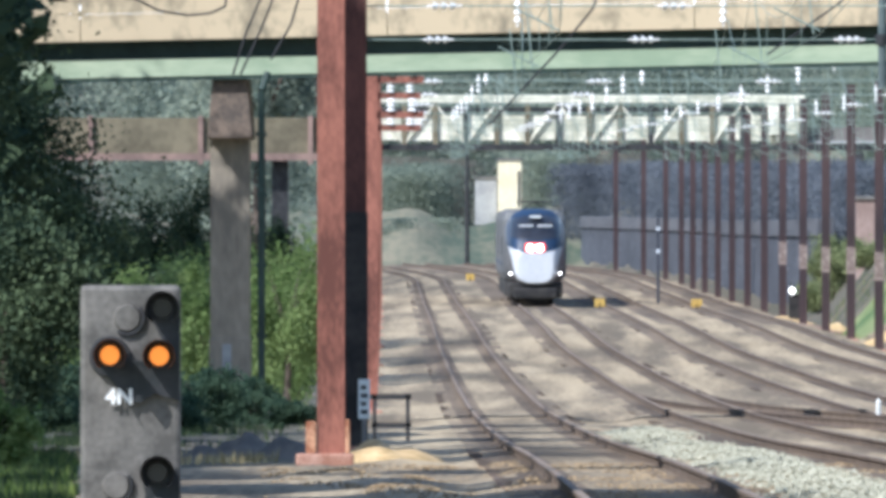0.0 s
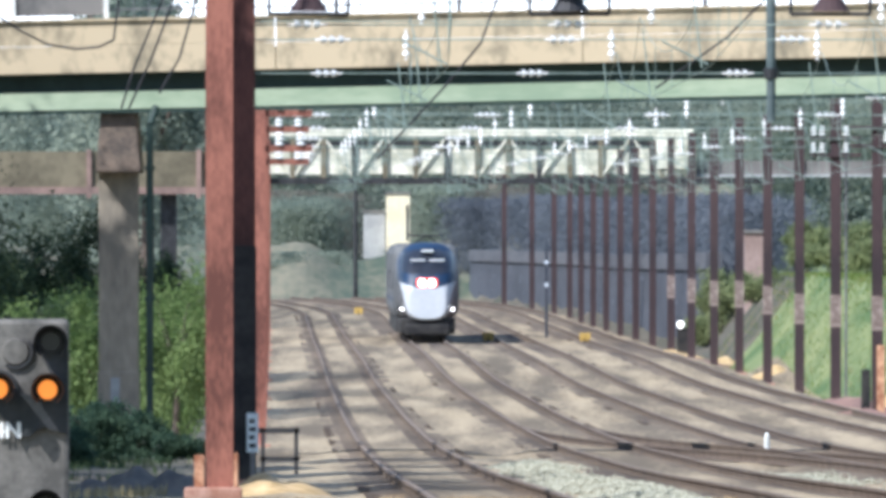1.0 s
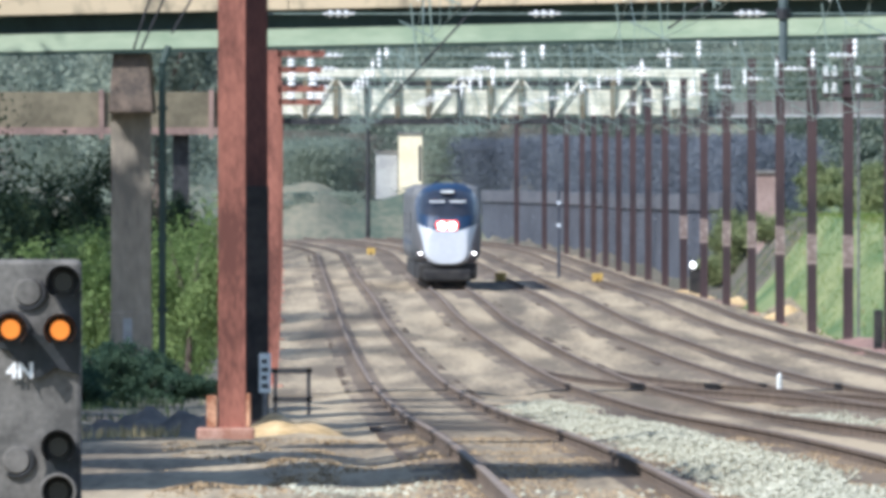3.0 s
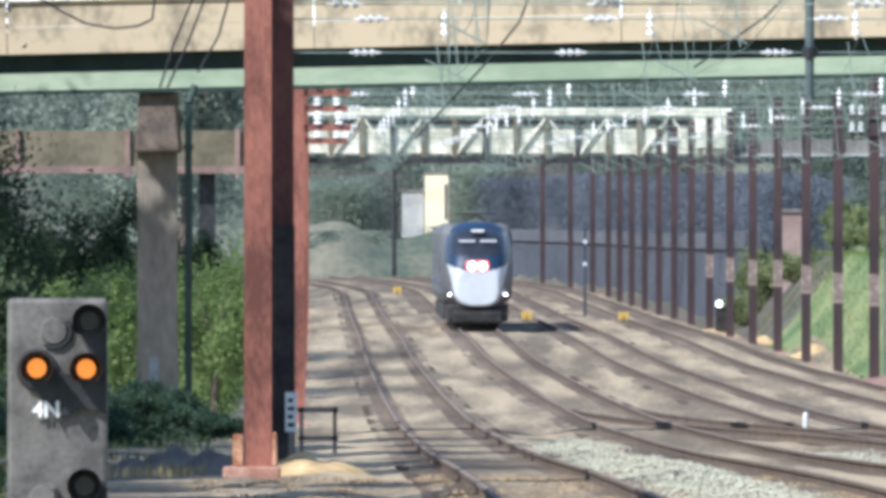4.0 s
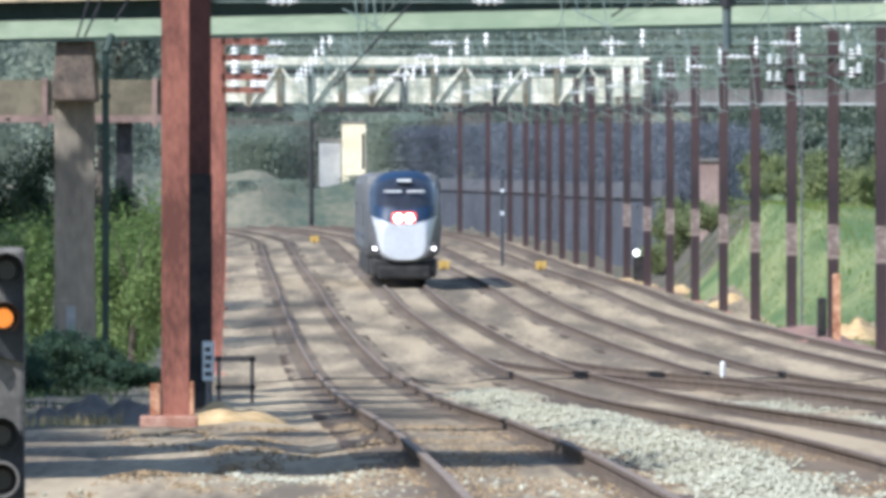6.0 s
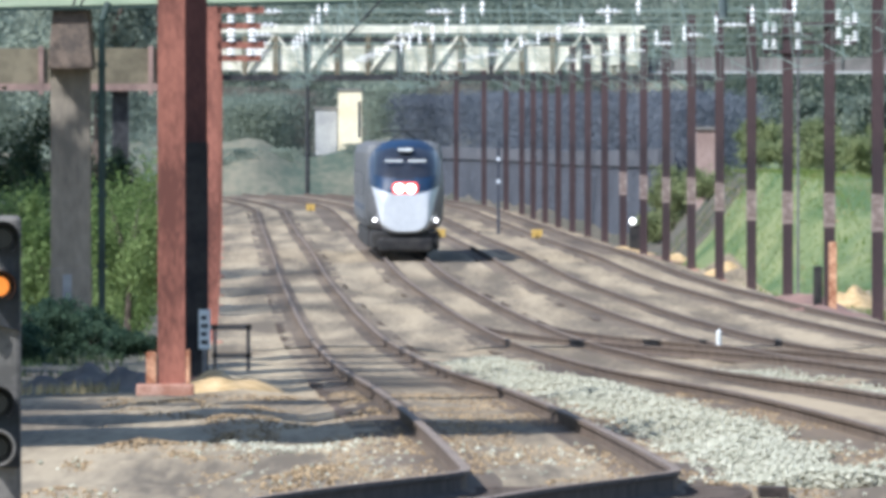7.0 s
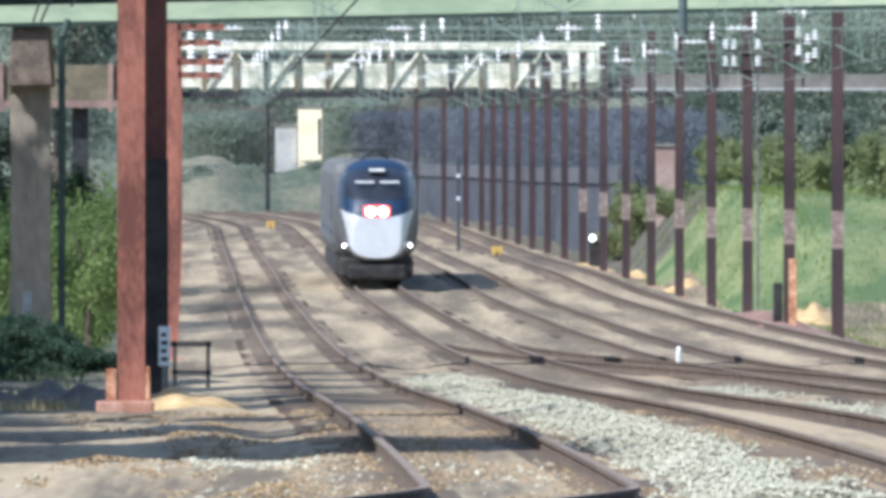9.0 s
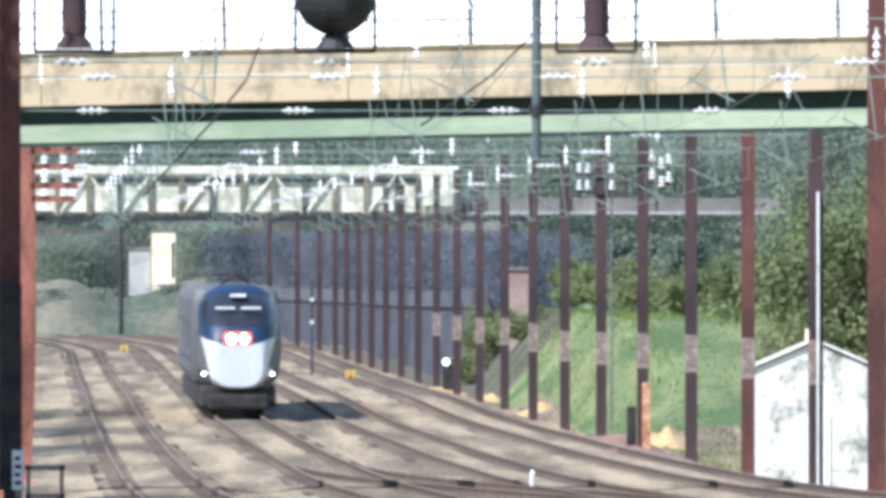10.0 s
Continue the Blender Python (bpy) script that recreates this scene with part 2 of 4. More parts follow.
def rod(bm, a, b, r0, r1=None, seg=8):
    a, b = Vector(a), Vector(b)
    d = b - a
    q = d.to_track_quat("Z", "Y").to_matrix().to_4x4()
    bmesh.ops.create_cone(bm, cap_ends=True, segments=seg, radius1=r0, radius2=r0 if r1 is None else r1, depth=d.length,
                          matrix=Matrix.Translation((a + b) / 2) @ q)
    return bm


def rodded(a, b, r0, r1=None, seg=8):
    return rod(bmesh.new(), a, b, r0, r1, seg)


def thing(name, x, y, z, label, category, group="", kind=""):
    ob = new(name)
    ob.location = (x, y, z)
    ob.empty_display_size = 0.2
    return tagged(ob, label, category, group, kind)


# ---------------------------------------------------------------- plan of the line
DEPTHS = (-400, 0, 299, 369, 440, 626, 826, 1000, 1148, 1296, 1396, 1482, 1827, 2200, 2600, 3000)
LEVELS = (0, 0, 0, -0.1, -0.23, -0.76, -1.1, -1.12, -1.02, -0.9, -0.69, -0.5, -0.1, 0.55, 1.5, 2.6)
PITCH = 3.95          # between track centres


def level(y):
    """Rail level along the line, smoothed."""
    return sum(float(np.interp(y + d, DEPTHS, LEVELS)) for d in (-50, -25, 0, 25, 50)) / 5


def track_x(y, k=0):
    """Centre of track k (0 is the nearest to the camera's side)."""
    x = 1.24 - 0.00415 * (y - 299) + PITCH * k
    if k == 0 and y < 330:      # the near end of the first track bends away
        bend = 0.075 * math.log1p(math.exp(min(250.0, (289.5 - y) / 1.2)))
        x -= bend / (1 + (bend / 2.2) ** 4) ** 0.25
    if k and y > 1400:
        x += 0.00066 * (min(y, 1950) - 1400)
    if y > 2250:
        x -= ((y - 2250) / 260) ** 2 * 2.2
    return x


def ground_z(x, y):
    """The ground beside and under the line."""
    base = level(min(y, 2640)) - 0.42
    right = x - track_x(min(max(y, 0), 2640), 3) - 2.2
    left = track_x(min(max(y, 0), 2640), 0) - 2.6 - x
    if right > 0:
        base -= min(right / 2.5, 1) * (0.1 + 0.55 * math.exp(-((y - 950) / 190) ** 2))
        rise = min(1.0, max(0.0, (y - 1170) / 230))
        base += min(3.5, max(0.0, right - 1.0) * 1.3) * rise * rise * (3 - 2 * rise)
        base += max(0, right - 12) * 0.03 if right < 120 else 3.2
    if left > 0:
        base += 0.17 + max(0, min(left, 60) - 9) * 0.05 + 0.1 * noise.noise((x * 0.5, y * 0.07, 11))
    if y > 2640:
        base += 3.6 * min(1, (y - 2640) / 90) + 0.9 * math.sin(x * 0.35 + 1.0) * min(1, (y - 2640) / 90)
    if y > 3150:      # a wooded ridge on the skyline
        base += 14 * min(1.0, (y - 3150) / 150)
    if y > 2640:      # a grassy mound inside the curve
        base += 1.25 * math.exp(-((x + 9.3) / 2.0) ** 2 - ((y - 2720) / 60) ** 2)
    return base + 0.06 * noise.noise((x * 0.4, y * 0.02, 0)) + 0.1 * noise.noise((x * 0.1, y * 0.006, 4))


def build_ground():
    xs = sorted({*np.linspace(-40, 40, 81).tolist(), *np.geomspace(44, 2600, 22).tolist(), *(-np.geomspace(44, 2600, 22)).tolist()})
    ys = sorted({*np.linspace(-400, 200, 13).tolist(), *np.linspace(220, 1400, 119).tolist(), *np.linspace(1420, 2600, 60).tolist(),
                 *np.linspace(2620, 2800, 19).tolist(), *np.geomspace(2850, 4900, 16).tolist()})
    verts = [(x, y, ground_z(x, y)) for y in ys for x in xs]
    n = len(xs)
    faces = [(j * n + i, j * n + i + 1, (j + 1) * n + i + 1, (j + 1) * n + i) for j in range(len(ys) - 1) for i in range(n - 1)]
    ob = raw("ground", verts, faces, EARTH, smooth=True)
    ob.data.materials.append(MEADOW)
    ob.data.materials.append(HILL)
    ob.data.materials.append(BALLAST)
    for p in ob.data.polygons:
        x, y, _ = p.center
        if x > track_x(min(y, 2600), 3) + (6.2 if y > 1560 else 3.2 if y > 1230 else 6.5) or y > 2630:
            p.material_index = 0 if y > 3100 else 2 if y > 2630 else 1
        elif y < 535 and x < -0.0117 * y - 0.1:
            p.material_index = 1
        elif y < 535 or y < 1560 and x > track_x(min(y, 2600), 3):
            p.material_index = 3
    tagged(ob, "earth and grass beside the railway line", "ground", kind="structure")


OFFSETS = [(-4.9, -0.5), (-3.6, -0.24), (-2.7, -0.22), (-1.6, -0.18)]
for k in range(4):
    OFFSETS += [(k * PITCH + d, h) for d, h in ((-1.3, -0.15), (-0.76, -0.13), (0, -0.14), (0.76, -0.13), (1.3, -0.15))]
    if k < 3:
        OFFSETS += [((k + 0.5) * PITCH, -0.2)]
OFFSETS += [(3 * PITCH + 1.9, -0.24), (3 * PITCH + 3.0, -0.6), (3 * PITCH + 4.2, -1.3)]


def bed_z(o, y):
    """Top of the stone bed, o metres to the right of the first track's centre."""
    h = float(np.interp(o, [q[0] for q in OFFSETS], [q[1] for q in OFFSETS]))
    calm = min(1.0, max(0.12, (min(abs(o - k * PITCH) for k in range(4)) - 0.9) / 0.5))
    w = 0.1 * noise.noise((o * 1.1, y * 0.03, 2)) + 0.06 * noise.noise((o * 0.3, y * 0.017, 7))
    if o < -1.6:      # trampled, uneven ground beside the first track
        w += min(1.0, -1.6 - o) * (0.13 * noise.noise((o * 0.8, y * 0.055, 21)) + 0.06 * noise.noise((o * 2.2, y * 0.12, 5)))
    return level(y) + h + calm * w - 0.1 * min(1.0, max(0.0, (297.5 - y) / 3)) * (o < 3)


def build_backdrop():
    """Bright summer haze behind everything, at the edge of the plain."""
    mat = glowing("bright_haze", (0.95, 0.97, 0.99), 0.68)
    ob = raw("backdrop", [(-1800, 4880, -20), (1800, 4880, -20), (1800, 4880, 420), (-1800, 4880, 420)], [(0, 1, 2, 3)], mat)
    tagged(ob, "bright white summer haze on the horizon", "sky", kind="structure")


def build_ballast():
    """The stone bed under the four tracks, with shoulders and humps between the tracks."""
    extra = [k * PITCH + d for k in range(4) for d in (-2.3, 1.6, 2.3, -1.04, -0.46, 0.46, 1.04)]
    cols = sorted({*(o for o, _ in OFFSETS), *(o for o in extra if -4.9 < o < 16)})
    ys = np.concatenate([np.linspace(-300, 200, 11), np.linspace(210, 1300, 273), np.linspace(1310, 2660, 136)])
    share = [min(1.0, max(0.0, (o - 1.4) / 1.2)) for o in cols]
    verts = [(track_x(y) * (1 - w) + (track_x(y, 1) - PITCH) * w + o, y, bed_z(o, y)) for y in ys for o, w in zip(cols, share)]
    n = len(cols)
    faces = [(j * n + i, j * n + i + 1, (j + 1) * n + i + 1, (j + 1) * n + i) for j in range(len(ys) - 1) for i in range(n - 1)]
    bed = raw("ballast_bed", verts, faces, BALLAST, smooth=True)
    bed.data.materials.append(BALLAST_BROWN)
    for p in bed.data.polygons:
        o = p.center.x - track_x(max(310, p.center.y)) - 0.00415 * max(0.0, 310 - p.center.y)
        if any(abs(abs(o - k * PITCH) - 0.75) < 0.42 for k in range(4)):
            p.material_index = 1
    tagged(bed, "tan dusty ballast bed under four railway tracks", "ballast", kind="structure")


RAIL_OUTLINE = ((-0.075, -0.17), (0.075, -0.17), (0.075, -0.155), (0.012, -0.135), (0.012, -0.045), (0.037, -0.035), (0.037, 0.0),
                (-0.037, 0.0), (-0.037, -0.035), (-0.012, -0.045), (-0.012, -0.135), (-0.075, -0.155))


def build_rail(k, side, parent):
    ys = np.concatenate([np.linspace(-160, 250, 83), np.linspace(251, 309, 59), np.linspace(310, 600, 59), np.linspace(606, 1300, 116), np.linspace(1308, 2640, 168)])
    verts, faces = [], []
    n = len(RAIL_OUTLINE)
    for y in ys:
        x = track_x(y, k) + side * 0.7535
        verts += [(x + dx, y, level(y) + dz) for dx, dz in RAIL_OUTLINE]
    for j in range(len(ys) - 1):
        faces += [(j * n + i, j * n + (i + 1) % n, (j + 1) * n + (i + 1) % n, (j + 1) * n + i) for i in range(n)]
    ob = raw("rail", verts, faces, RAIL_SIDE, parent)
    ob.data.materials.append(RAIL_HEAD)
    ob.data.materials.append(NEAR_BLACK)
    for i, p in enumerate(ob.data.polygons):
        if i % n == 6:
            p.material_index = 1
        elif k == 0 and p.center.y < 289:
            p.material_index = 2   # near-black where the rails bend away
    return ob


def build_sleepers(k, parent):
    """Wooden sleepers every 0.6 m; the nearest of the first track one by one, the rest joined."""
    me = mesh_of("sleeper", boxed(-1.3, 1.3, -0.115, 0.115, -0.32, -0.165, bevel=0.012), SLEEPER)
    verts, faces = [], []
    y = -150.0
    while y < 2300:
        x, z = track_x(y, k), level(y) + random.uniform(-0.012, 0.006)
        if k == 0 and 285 <= y < 285 + 290 * 0.6:
            ob = new("sleeper", me)
            ob.location, ob.rotation_euler = (x, y, z), (0, 0, 0.004)
            ob.parent = parent
        else:
            b = len(verts)
            verts += [(x + sx, y + sy, z + sz) for sz in (-0.3, -0.165) for sy in (-0.115, 0.115) for sx in (-1.3, 1.3)]
            faces += [(b + 4, b + 5, b + 7, b + 6), (b, b + 1, b + 5, b + 4), (b + 3, b + 2, b + 6, b + 7), (b + 1, b + 3, b + 7, b + 5), (b + 2, b, b + 4, b + 6)]
        y += 0.6 if y < 1200 else 1.2
    tagged(raw("sleeper_row", verts, faces, SLEEPER, parent), kind="stuff")


def build_tracks():
    for k in range(4):
        tr = thing("railway_track", 0, 0, 0, ("rusty railway track on brown sleepers beside the sand heap", "railway track that carries the oncoming train",
                   "railway track beside the occupied one", "outermost railway track along the row of columns")[k], "railway track", "parallel tracks")
        for side in (-1, 1):
            build_rail(k, side, tr)
        build_sleepers(k, tr)
    # crossover between the second and third track
    xo = thing("crossover", 0, 0, 0, "rusty diagonal crossover rails joining two tracks", "crossover")
    for side in (-1, 1):
        bm = bmesh.new()
        prev = None
        for i in range(25):
            u = i / 24
            y = 640 + 300 * u
            x = track_x(y, 1) + PITCH * (1 - u * u * (3 - 2 * u)) + side * 0.7535
            ring = [bm.verts.new((x + dx, y, level(y) + dz + 0.004)) for dx, dz in RAIL_OUTLINE]
            if prev:
                for a in range(len(ring)):
                    bm.faces.new((prev[a], prev[a - 1], ring[a - 1], ring[a]))
            prev = ring
        part("rail", bm, RAIL_SIDE, xo)


def stone_field(name, label, mat, spots, sizes):
    """Loose stones as one heap of small angular blocks."""
    base = np.array([(1, 0, 0), (-0.9, 0.2, 0), (0.1, 1, 0.1), (-0.1, -1, 0), (0, 0.1, 0.8), (0.1, 0, -0.7)])
    tri = [(0, 2, 4), (2, 1, 4), (1, 3, 4), (3, 0, 4), (2, 0, 5), (1, 2, 5), (3, 1, 5), (0, 3, 5)]
    verts, faces = [], []
    for x, y, z in spots:
        s = random.uniform(*sizes)
        a = random.uniform(0, 6.28)
        c, n_ = math.cos(a), math.sin(a)
        b = len(verts)
        for px, py, pz in base:
            px, py, pz = (q * s * random.uniform(0.75, 1.2) for q in (px, py, pz))
            verts.append((x + px * c - py * n_, y + px * n_ + py * c, z + pz))
        faces += [tuple(b + i for i in f) for f in tri]
    return tagged(raw(name, verts, faces, mat), label, "stones", kind="stuff")


def build_stones():
    pale, brown = [], []
    for _ in range(26000):
        y = 300 + 420 * random.random() ** 1.5
        o = random.gauss(1.95, 0.33 + 0.12 * noise.noise((y * 0.05, 0, 0)))
        if 1.1 < o < 2.95 and noise.noise((o * 1.3, y * 0.06, 3)) > -0.35:
            pale.append((track_x(y) + o, y, bed_z(o, y) + 0.14 * math.exp(-((o - 2.0) / 0.5) ** 2) * random.random()))
    for _ in range(5200):
        y, x = random.gauss(286, 3.5), random.uniform(-3.2, -0.4)
        pale.append((x, y, bed_z(x - track_x(y), y)))
    for _ in range(6500):
        y = 330 + 330 * random.random() ** 1.4
        o = random.gauss(5.85, 0.32)
        if 5.05 < o < 6.7 and noise.noise((o * 1.3, y * 0.04, 13)) > -0.25:
            pale.append((track_x(y, 1) - PITCH + o, y, bed_z(o, y) + 0.05 * random.random()))
    for _ in range(350):
        y, x = random.gauss(357, 5), random.gauss(-0.9, 0.35)
        pale.append((x, y, bed_z(x - track_x(y), y)))
    for _ in range(700):
        y, o = 262 + 90 * random.random(), random.uniform(-4.5, 3.2)
        if not 0.62 < abs(o) < 0.88:
            pale.append((track_x(y) + o, y, bed_z(o, y)))
    for _ in range(60000):
        y = 255 + 260 * random.random() ** 1.7
        o = random.uniform(-5.0, 3.4)
        if 0.66 < abs(o) < 0.84 or noise.noise((o * 1.1, y * 0.05, 9)) < -0.12:
            continue
        brown.append((track_x(y) + o, y, bed_z(o, y) - 0.004))
    stone_field("ballast_stones", "heaped pale grey ballast stones between two tracks", STONES, pale, (0.014, 0.036))
    stone_field("gravel", "brown dusty gravel between and beside the rails", STONES_BROWN, brown, (0.009, 0.026))


# ---------------------------------------------------------------- columns and overhead line


def column(x, y, z, height, label, banded=False, fat=0.36, group="columns of the overhead line", arms=0, steel=RUST):
    """A rolled H column, broad flanges facing along the line, on a footing."""
    th = thing("catenary_column", x, y, z, label, "column", group)
    bm = bmesh.new()
    w, f, dz = fat / 2, 0.03, 0
    box(bm, -w, w, -w, -w + f, dz, height)
    box(bm, -w, w, w - f, w, dz, height)
    box(bm, -0.012, 0.012, -w + f, w - f, dz, height)
    part("shaft", bm, steel, th)
    part("footing", boxed(-w - 0.28, w + 0.12, -w - 0.2, w + 0.2, -0.7, 0.0, bevel=0.03), FOOTING, th, "rust-stained concrete footing")
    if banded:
        part("band", boxed(-w - 0.006, w + 0.006, -w - 0.006, w + 0.006, 2.3, 3.25), BAND, th, "pale band round the shaft")
    for i in range(arms):
        zz = 6.2 + i * 0.75
        part("crossarm", boxed(w, w + 1.0, -0.09, -0.03, zz, zz + 0.14), RUST, th)
        for j in range(2):
            bm = bmesh.new()
            for d in range(3):
                rod(bm, (w + 0.3 + j * 0.45, -0.06, zz + 0.16 + d * 0.1), (w + 0.3 + j * 0.45, -0.06, zz + 0.22 + d * 0.1), 0.11, 0.05, 10)
            part("insulator", bm, PORCELAIN, th, "white porcelain insulator")
    return th


STATIONS = [534 + 82.5 * i for i in range(25)]


def left_offset(y):
    return -3.2 if y < 560 else -2.95 if y < 640 else -3.1 if y < 800 else -2.85


def build_columns():
    for i, y in enumerate(STATIONS):
        x = track_x(y) + left_offset(y)
        if y < 2100:
            z = level(y) - (0.08 if i == 0 else 0.15)
            if i == 0:
                near = column(x, y, z, 15, "tall rust-brown steel column on a stained concrete footing", group="columns of the overhead line")
                part("boot_plate", boxed(-0.33, -0.19, -0.22, 0.2, 0.0, 0.42, bevel=0.02), RUST_PALE, near, "orange rusted boot plate")
                part("boot_plate", boxed(0.19, 0.25, -0.2, 0.1, 0.0, 0.45, bevel=0.02), RUST_PALE, near)
            else:
                last = column(x, y, z, 15 if i < 4 else 9.0, "rust-brown steel column standing in a row along the track", arms=3 if i in (4, 5) else 0, steel=RUST_DIM if i == 1 else RUST)
                if i == 1:
                    # near-black plate covering the lower part of this column
                    part("casing", boxed(-0.2, 0.2, -0.24, -0.185, 0.0, 3.55, bevel=0.01), UNDERFRAME, last, "near-black casing over the lower part of the column")
        if i >= 3:
            xr = track_x(y) + (13.6 if i == 3 else 14.0)
            z = ground_z(xr, y) + 0.05
            ob = column(xr, y, z, 14 if i == 3 else 9.0, "dark rust-brown column with a pale band, at the far edge of the tracks", banded=3 < i < 15, fat=0.36 if i == 3 else 0.31, steel=RUST_DIM if i in (3, 5) else RUST_DARK)
            if i == 7:
                part("cabinet", boxed(-0.44, -0.19, -0.2, 0.2, 0, 1.25, bevel=0.04), UNDERFRAME, ob, "dark equipment cabinet")
                # pale orange plate paints in the glare on the rusty base
                part("glare_plate", boxed(-0.02, 0.2, -0.24, -0.185, 0, 1.9, bevel=0.01), RUST_PALE, ob, "orange rust plate with painted glare")
            if i in (4, 8):
                part("conduit", rodded((0.05 if i == 4 else 0.3, -0.22, 0), (0.05 if i == 4 else 0.3, -0.22, 8.0 if i == 8 else 6.4), 0.03 if i == 4 else 0.035), WHITE_PAINT if i == 4 else FENCE, ob, "pale conduit")
            if i in (7, 8):
                for zz in (7.3, 7.8):
                    part("crossarm", boxed(-0.75, 0.75, -0.24, -0.18, zz, zz + 0.1), RUST_DARK, ob)
                    for dx in ((0.25, 0.5, 0.7) if i == 7 else (-0.65, -0.4, 0.3)):
                        bm = bmesh.new()
                        for d in range(3):
                            rod(bm, (dx, -0.21, zz + 0.1 + d * 0.1 + 0.12 * math.sin(dx * 9)), (dx, -0.21, zz + 0.15 + d * 0.1 + 0.12 * math.sin(dx * 9)), 0.12 - 0.02 * d, 0.04, 10)
                        part("insulator", bm, PORCELAIN, ob, "white porcelain insulator")
    # a column added out of view, so that its shadow falls across the near track
    column(track_x(452) - 9.0, 452, level(452) - 0.5, 17, "rust-brown steel column added out of view for its shadow", fat=0.55)
    far = thing("line_pole", -5.7, 2650, ground_z(-5.7, 2650), "slim dark pole beside the distant curve", "pole")
    part("shaft", rodded((0, 0, 0), (0, 0, 8.5), 0.16, 0.1), DARK_STEEL, far)


def insulator_string(th, x, y, z, axis, n=3, r=0.08):
    bm = bmesh.new()
    v = Vector((1, 0, 0)) if axis == "x" else Vector((0, 0, 1))
    for d in range(n):
        c = Vector((x, y, z)) + v * (d - (n - 1) / 2) * 0.15
        rod(bm, c - v * 0.045, c + v * 0.045, r, r * 0.45, 12)
    rod(bm, Vector((x, y, z)) - v * 0.1 * n, Vector((x, y, z)) + v * 0.1 * n, 0.02)
    return part("insulator_string", bm, PORCELAIN, th, "white porcelain discs")


def build_overhead():
    for i, y in enumerate(STATIONS[1:13]):
        xl, xr, z = track_x(y) - 2.9, track_x(y) + 13.8, level(y)
        th = thing("cross_span", 0, 0, 0, "thin wire cross span with white insulators between columns", "overhead wire", "cross spans over the tracks")
        bm = bmesh.new()
        hs = 6.75 if i == 0 else 7.2
        for h in (hs, 8.2):
            rod(bm, (xl, y, z + h), (xr, y, z + h), 0.012, seg=6)
        part("span_wire", bm, WIRE, th)
        for k in range(4):
            insulator_string(th, track_x(y, k) - PITCH / 2 + (0.5 if i else 0.0), y, z + hs, "x")
            insulator_string(th, track_x(y, k) + 0.05, y, z + 7.75, "z", 3, 0.07)
            bm = bmesh.new()
            rod(bm, (track_x(y, k) - 0.55, y, z + 6.5), (track_x(y, k) + 0.15, y, z + 6.15), 0.014, seg=6)
            rod(bm, (track_x(y, k) - 0.1, y, z + 7.4), (track_x(y, k) + 0.05, y, z + 6.1), 0.012, seg=6)
            part("steady_arm", bm, WIRE, th, "green-grey steady arm")
    # a dark tube hanging from the cross span before the bridge
    y = STATIONS[3]
    dt = thing("drop_tube", 6.3, y, 5.25, "grey-green tube clamped to the cross span", "overhead fitting")
    part("tube", rodded((0, 0, 0), (0, 0, 3.7), 0.085, 0.1, 12), TUBE_PAINT, dt)
    part("clamp", rodded((0, 0, level(y) + 7.1 - 5.25), (0, 0, level(y) + 7.3 - 5.25), 0.14, 0.14, 12), DARK_STEEL, dt)
    # bell-shaped hangers on the second station
    y = STATIONS[1]
    for k in range(3):
        x, z = track_x(y, k) - PITCH / 2 + 0.02, level(y)
        hg = thing("bell_hanger", x, y - 0.5, z + 7.05, "dark bell-shaped fitting hanging in a steel frame", "overhead fitting", "bell hangers")
        bm = bmesh.new()
        rod(bm, (0, 0, -0.1), (0, 0, 0.12), 0.3, 0.16, 16)
        if k == 1:
            bmesh.ops.create_uvsphere(bm, u_segments=24, v_segments=16, radius=0.62, matrix=Matrix.Translation((0, 0, 0.72)))
        else:
            rod(bm, (0, 0, 0.12), (0, 0, 1.4), 0.19, 0.19, 16)
        part("bell", bm, DARK_STEEL if k == 1 else RUST_DARK, hg)
        bm = bmesh.new()
        for a, b in (((-0.6, 0, 1.6), (-0.6, 0, -0.14)), ((0.6, 0, 1.6), (0.6, 0, -0.14)), ((-0.6, 0, -0.14), (0.6, 0, -0.14))):
            rod(bm, a, b, 0.03, seg=6)
        part("frame", bm, DARK_STEEL, hg)
    for k in range(4):
        line = thing("catenary_wire", 0, 0, 0, "greenish copper contact wire and sagging carrier wire with droppers", "overhead wire", "contact lines over the tracks")
        con, car = bmesh.new(), bmesh.new()
        for a, b in zip(STATIONS[:12], STATIONS[1:13]):
            for j in range(8):
                u, v = j / 8, (j + 1) / 8
                p, q = (Vector((track_x(a + (b - a) * s, k) + 0.15 * (1 if STATIONS.index(a) % 2 else -1) * (1 - 2 * s), a + (b - a) * s, level(a + (b - a) * s))) for s in (u, v))
                rod(con, p + Vector((0, 0, 6.1)), q + Vector((0, 0, 6.1)), 0.006, seg=5)
                sp, sq = 7.6 - 4 * 0.9 * u * (1 - u), 7.6 - 4 * 0.9 * v * (1 - v)
                rod(car, p + Vector((0, 0, sp)), q + Vector((0, 0, sq)), 0.0065, seg=5)
                if j in (2, 4, 6):
                    part("dropper", rodded(p + Vector((0, 0, 6.1)), p + Vector((0, 0, sp)), 0.006, seg=4), WIRE, line)
        part("contact_wire", con, WIRE, line)
        part("carrier_wire", car, WIRE, line)


# ---------------------------------------------------------------- road bridges


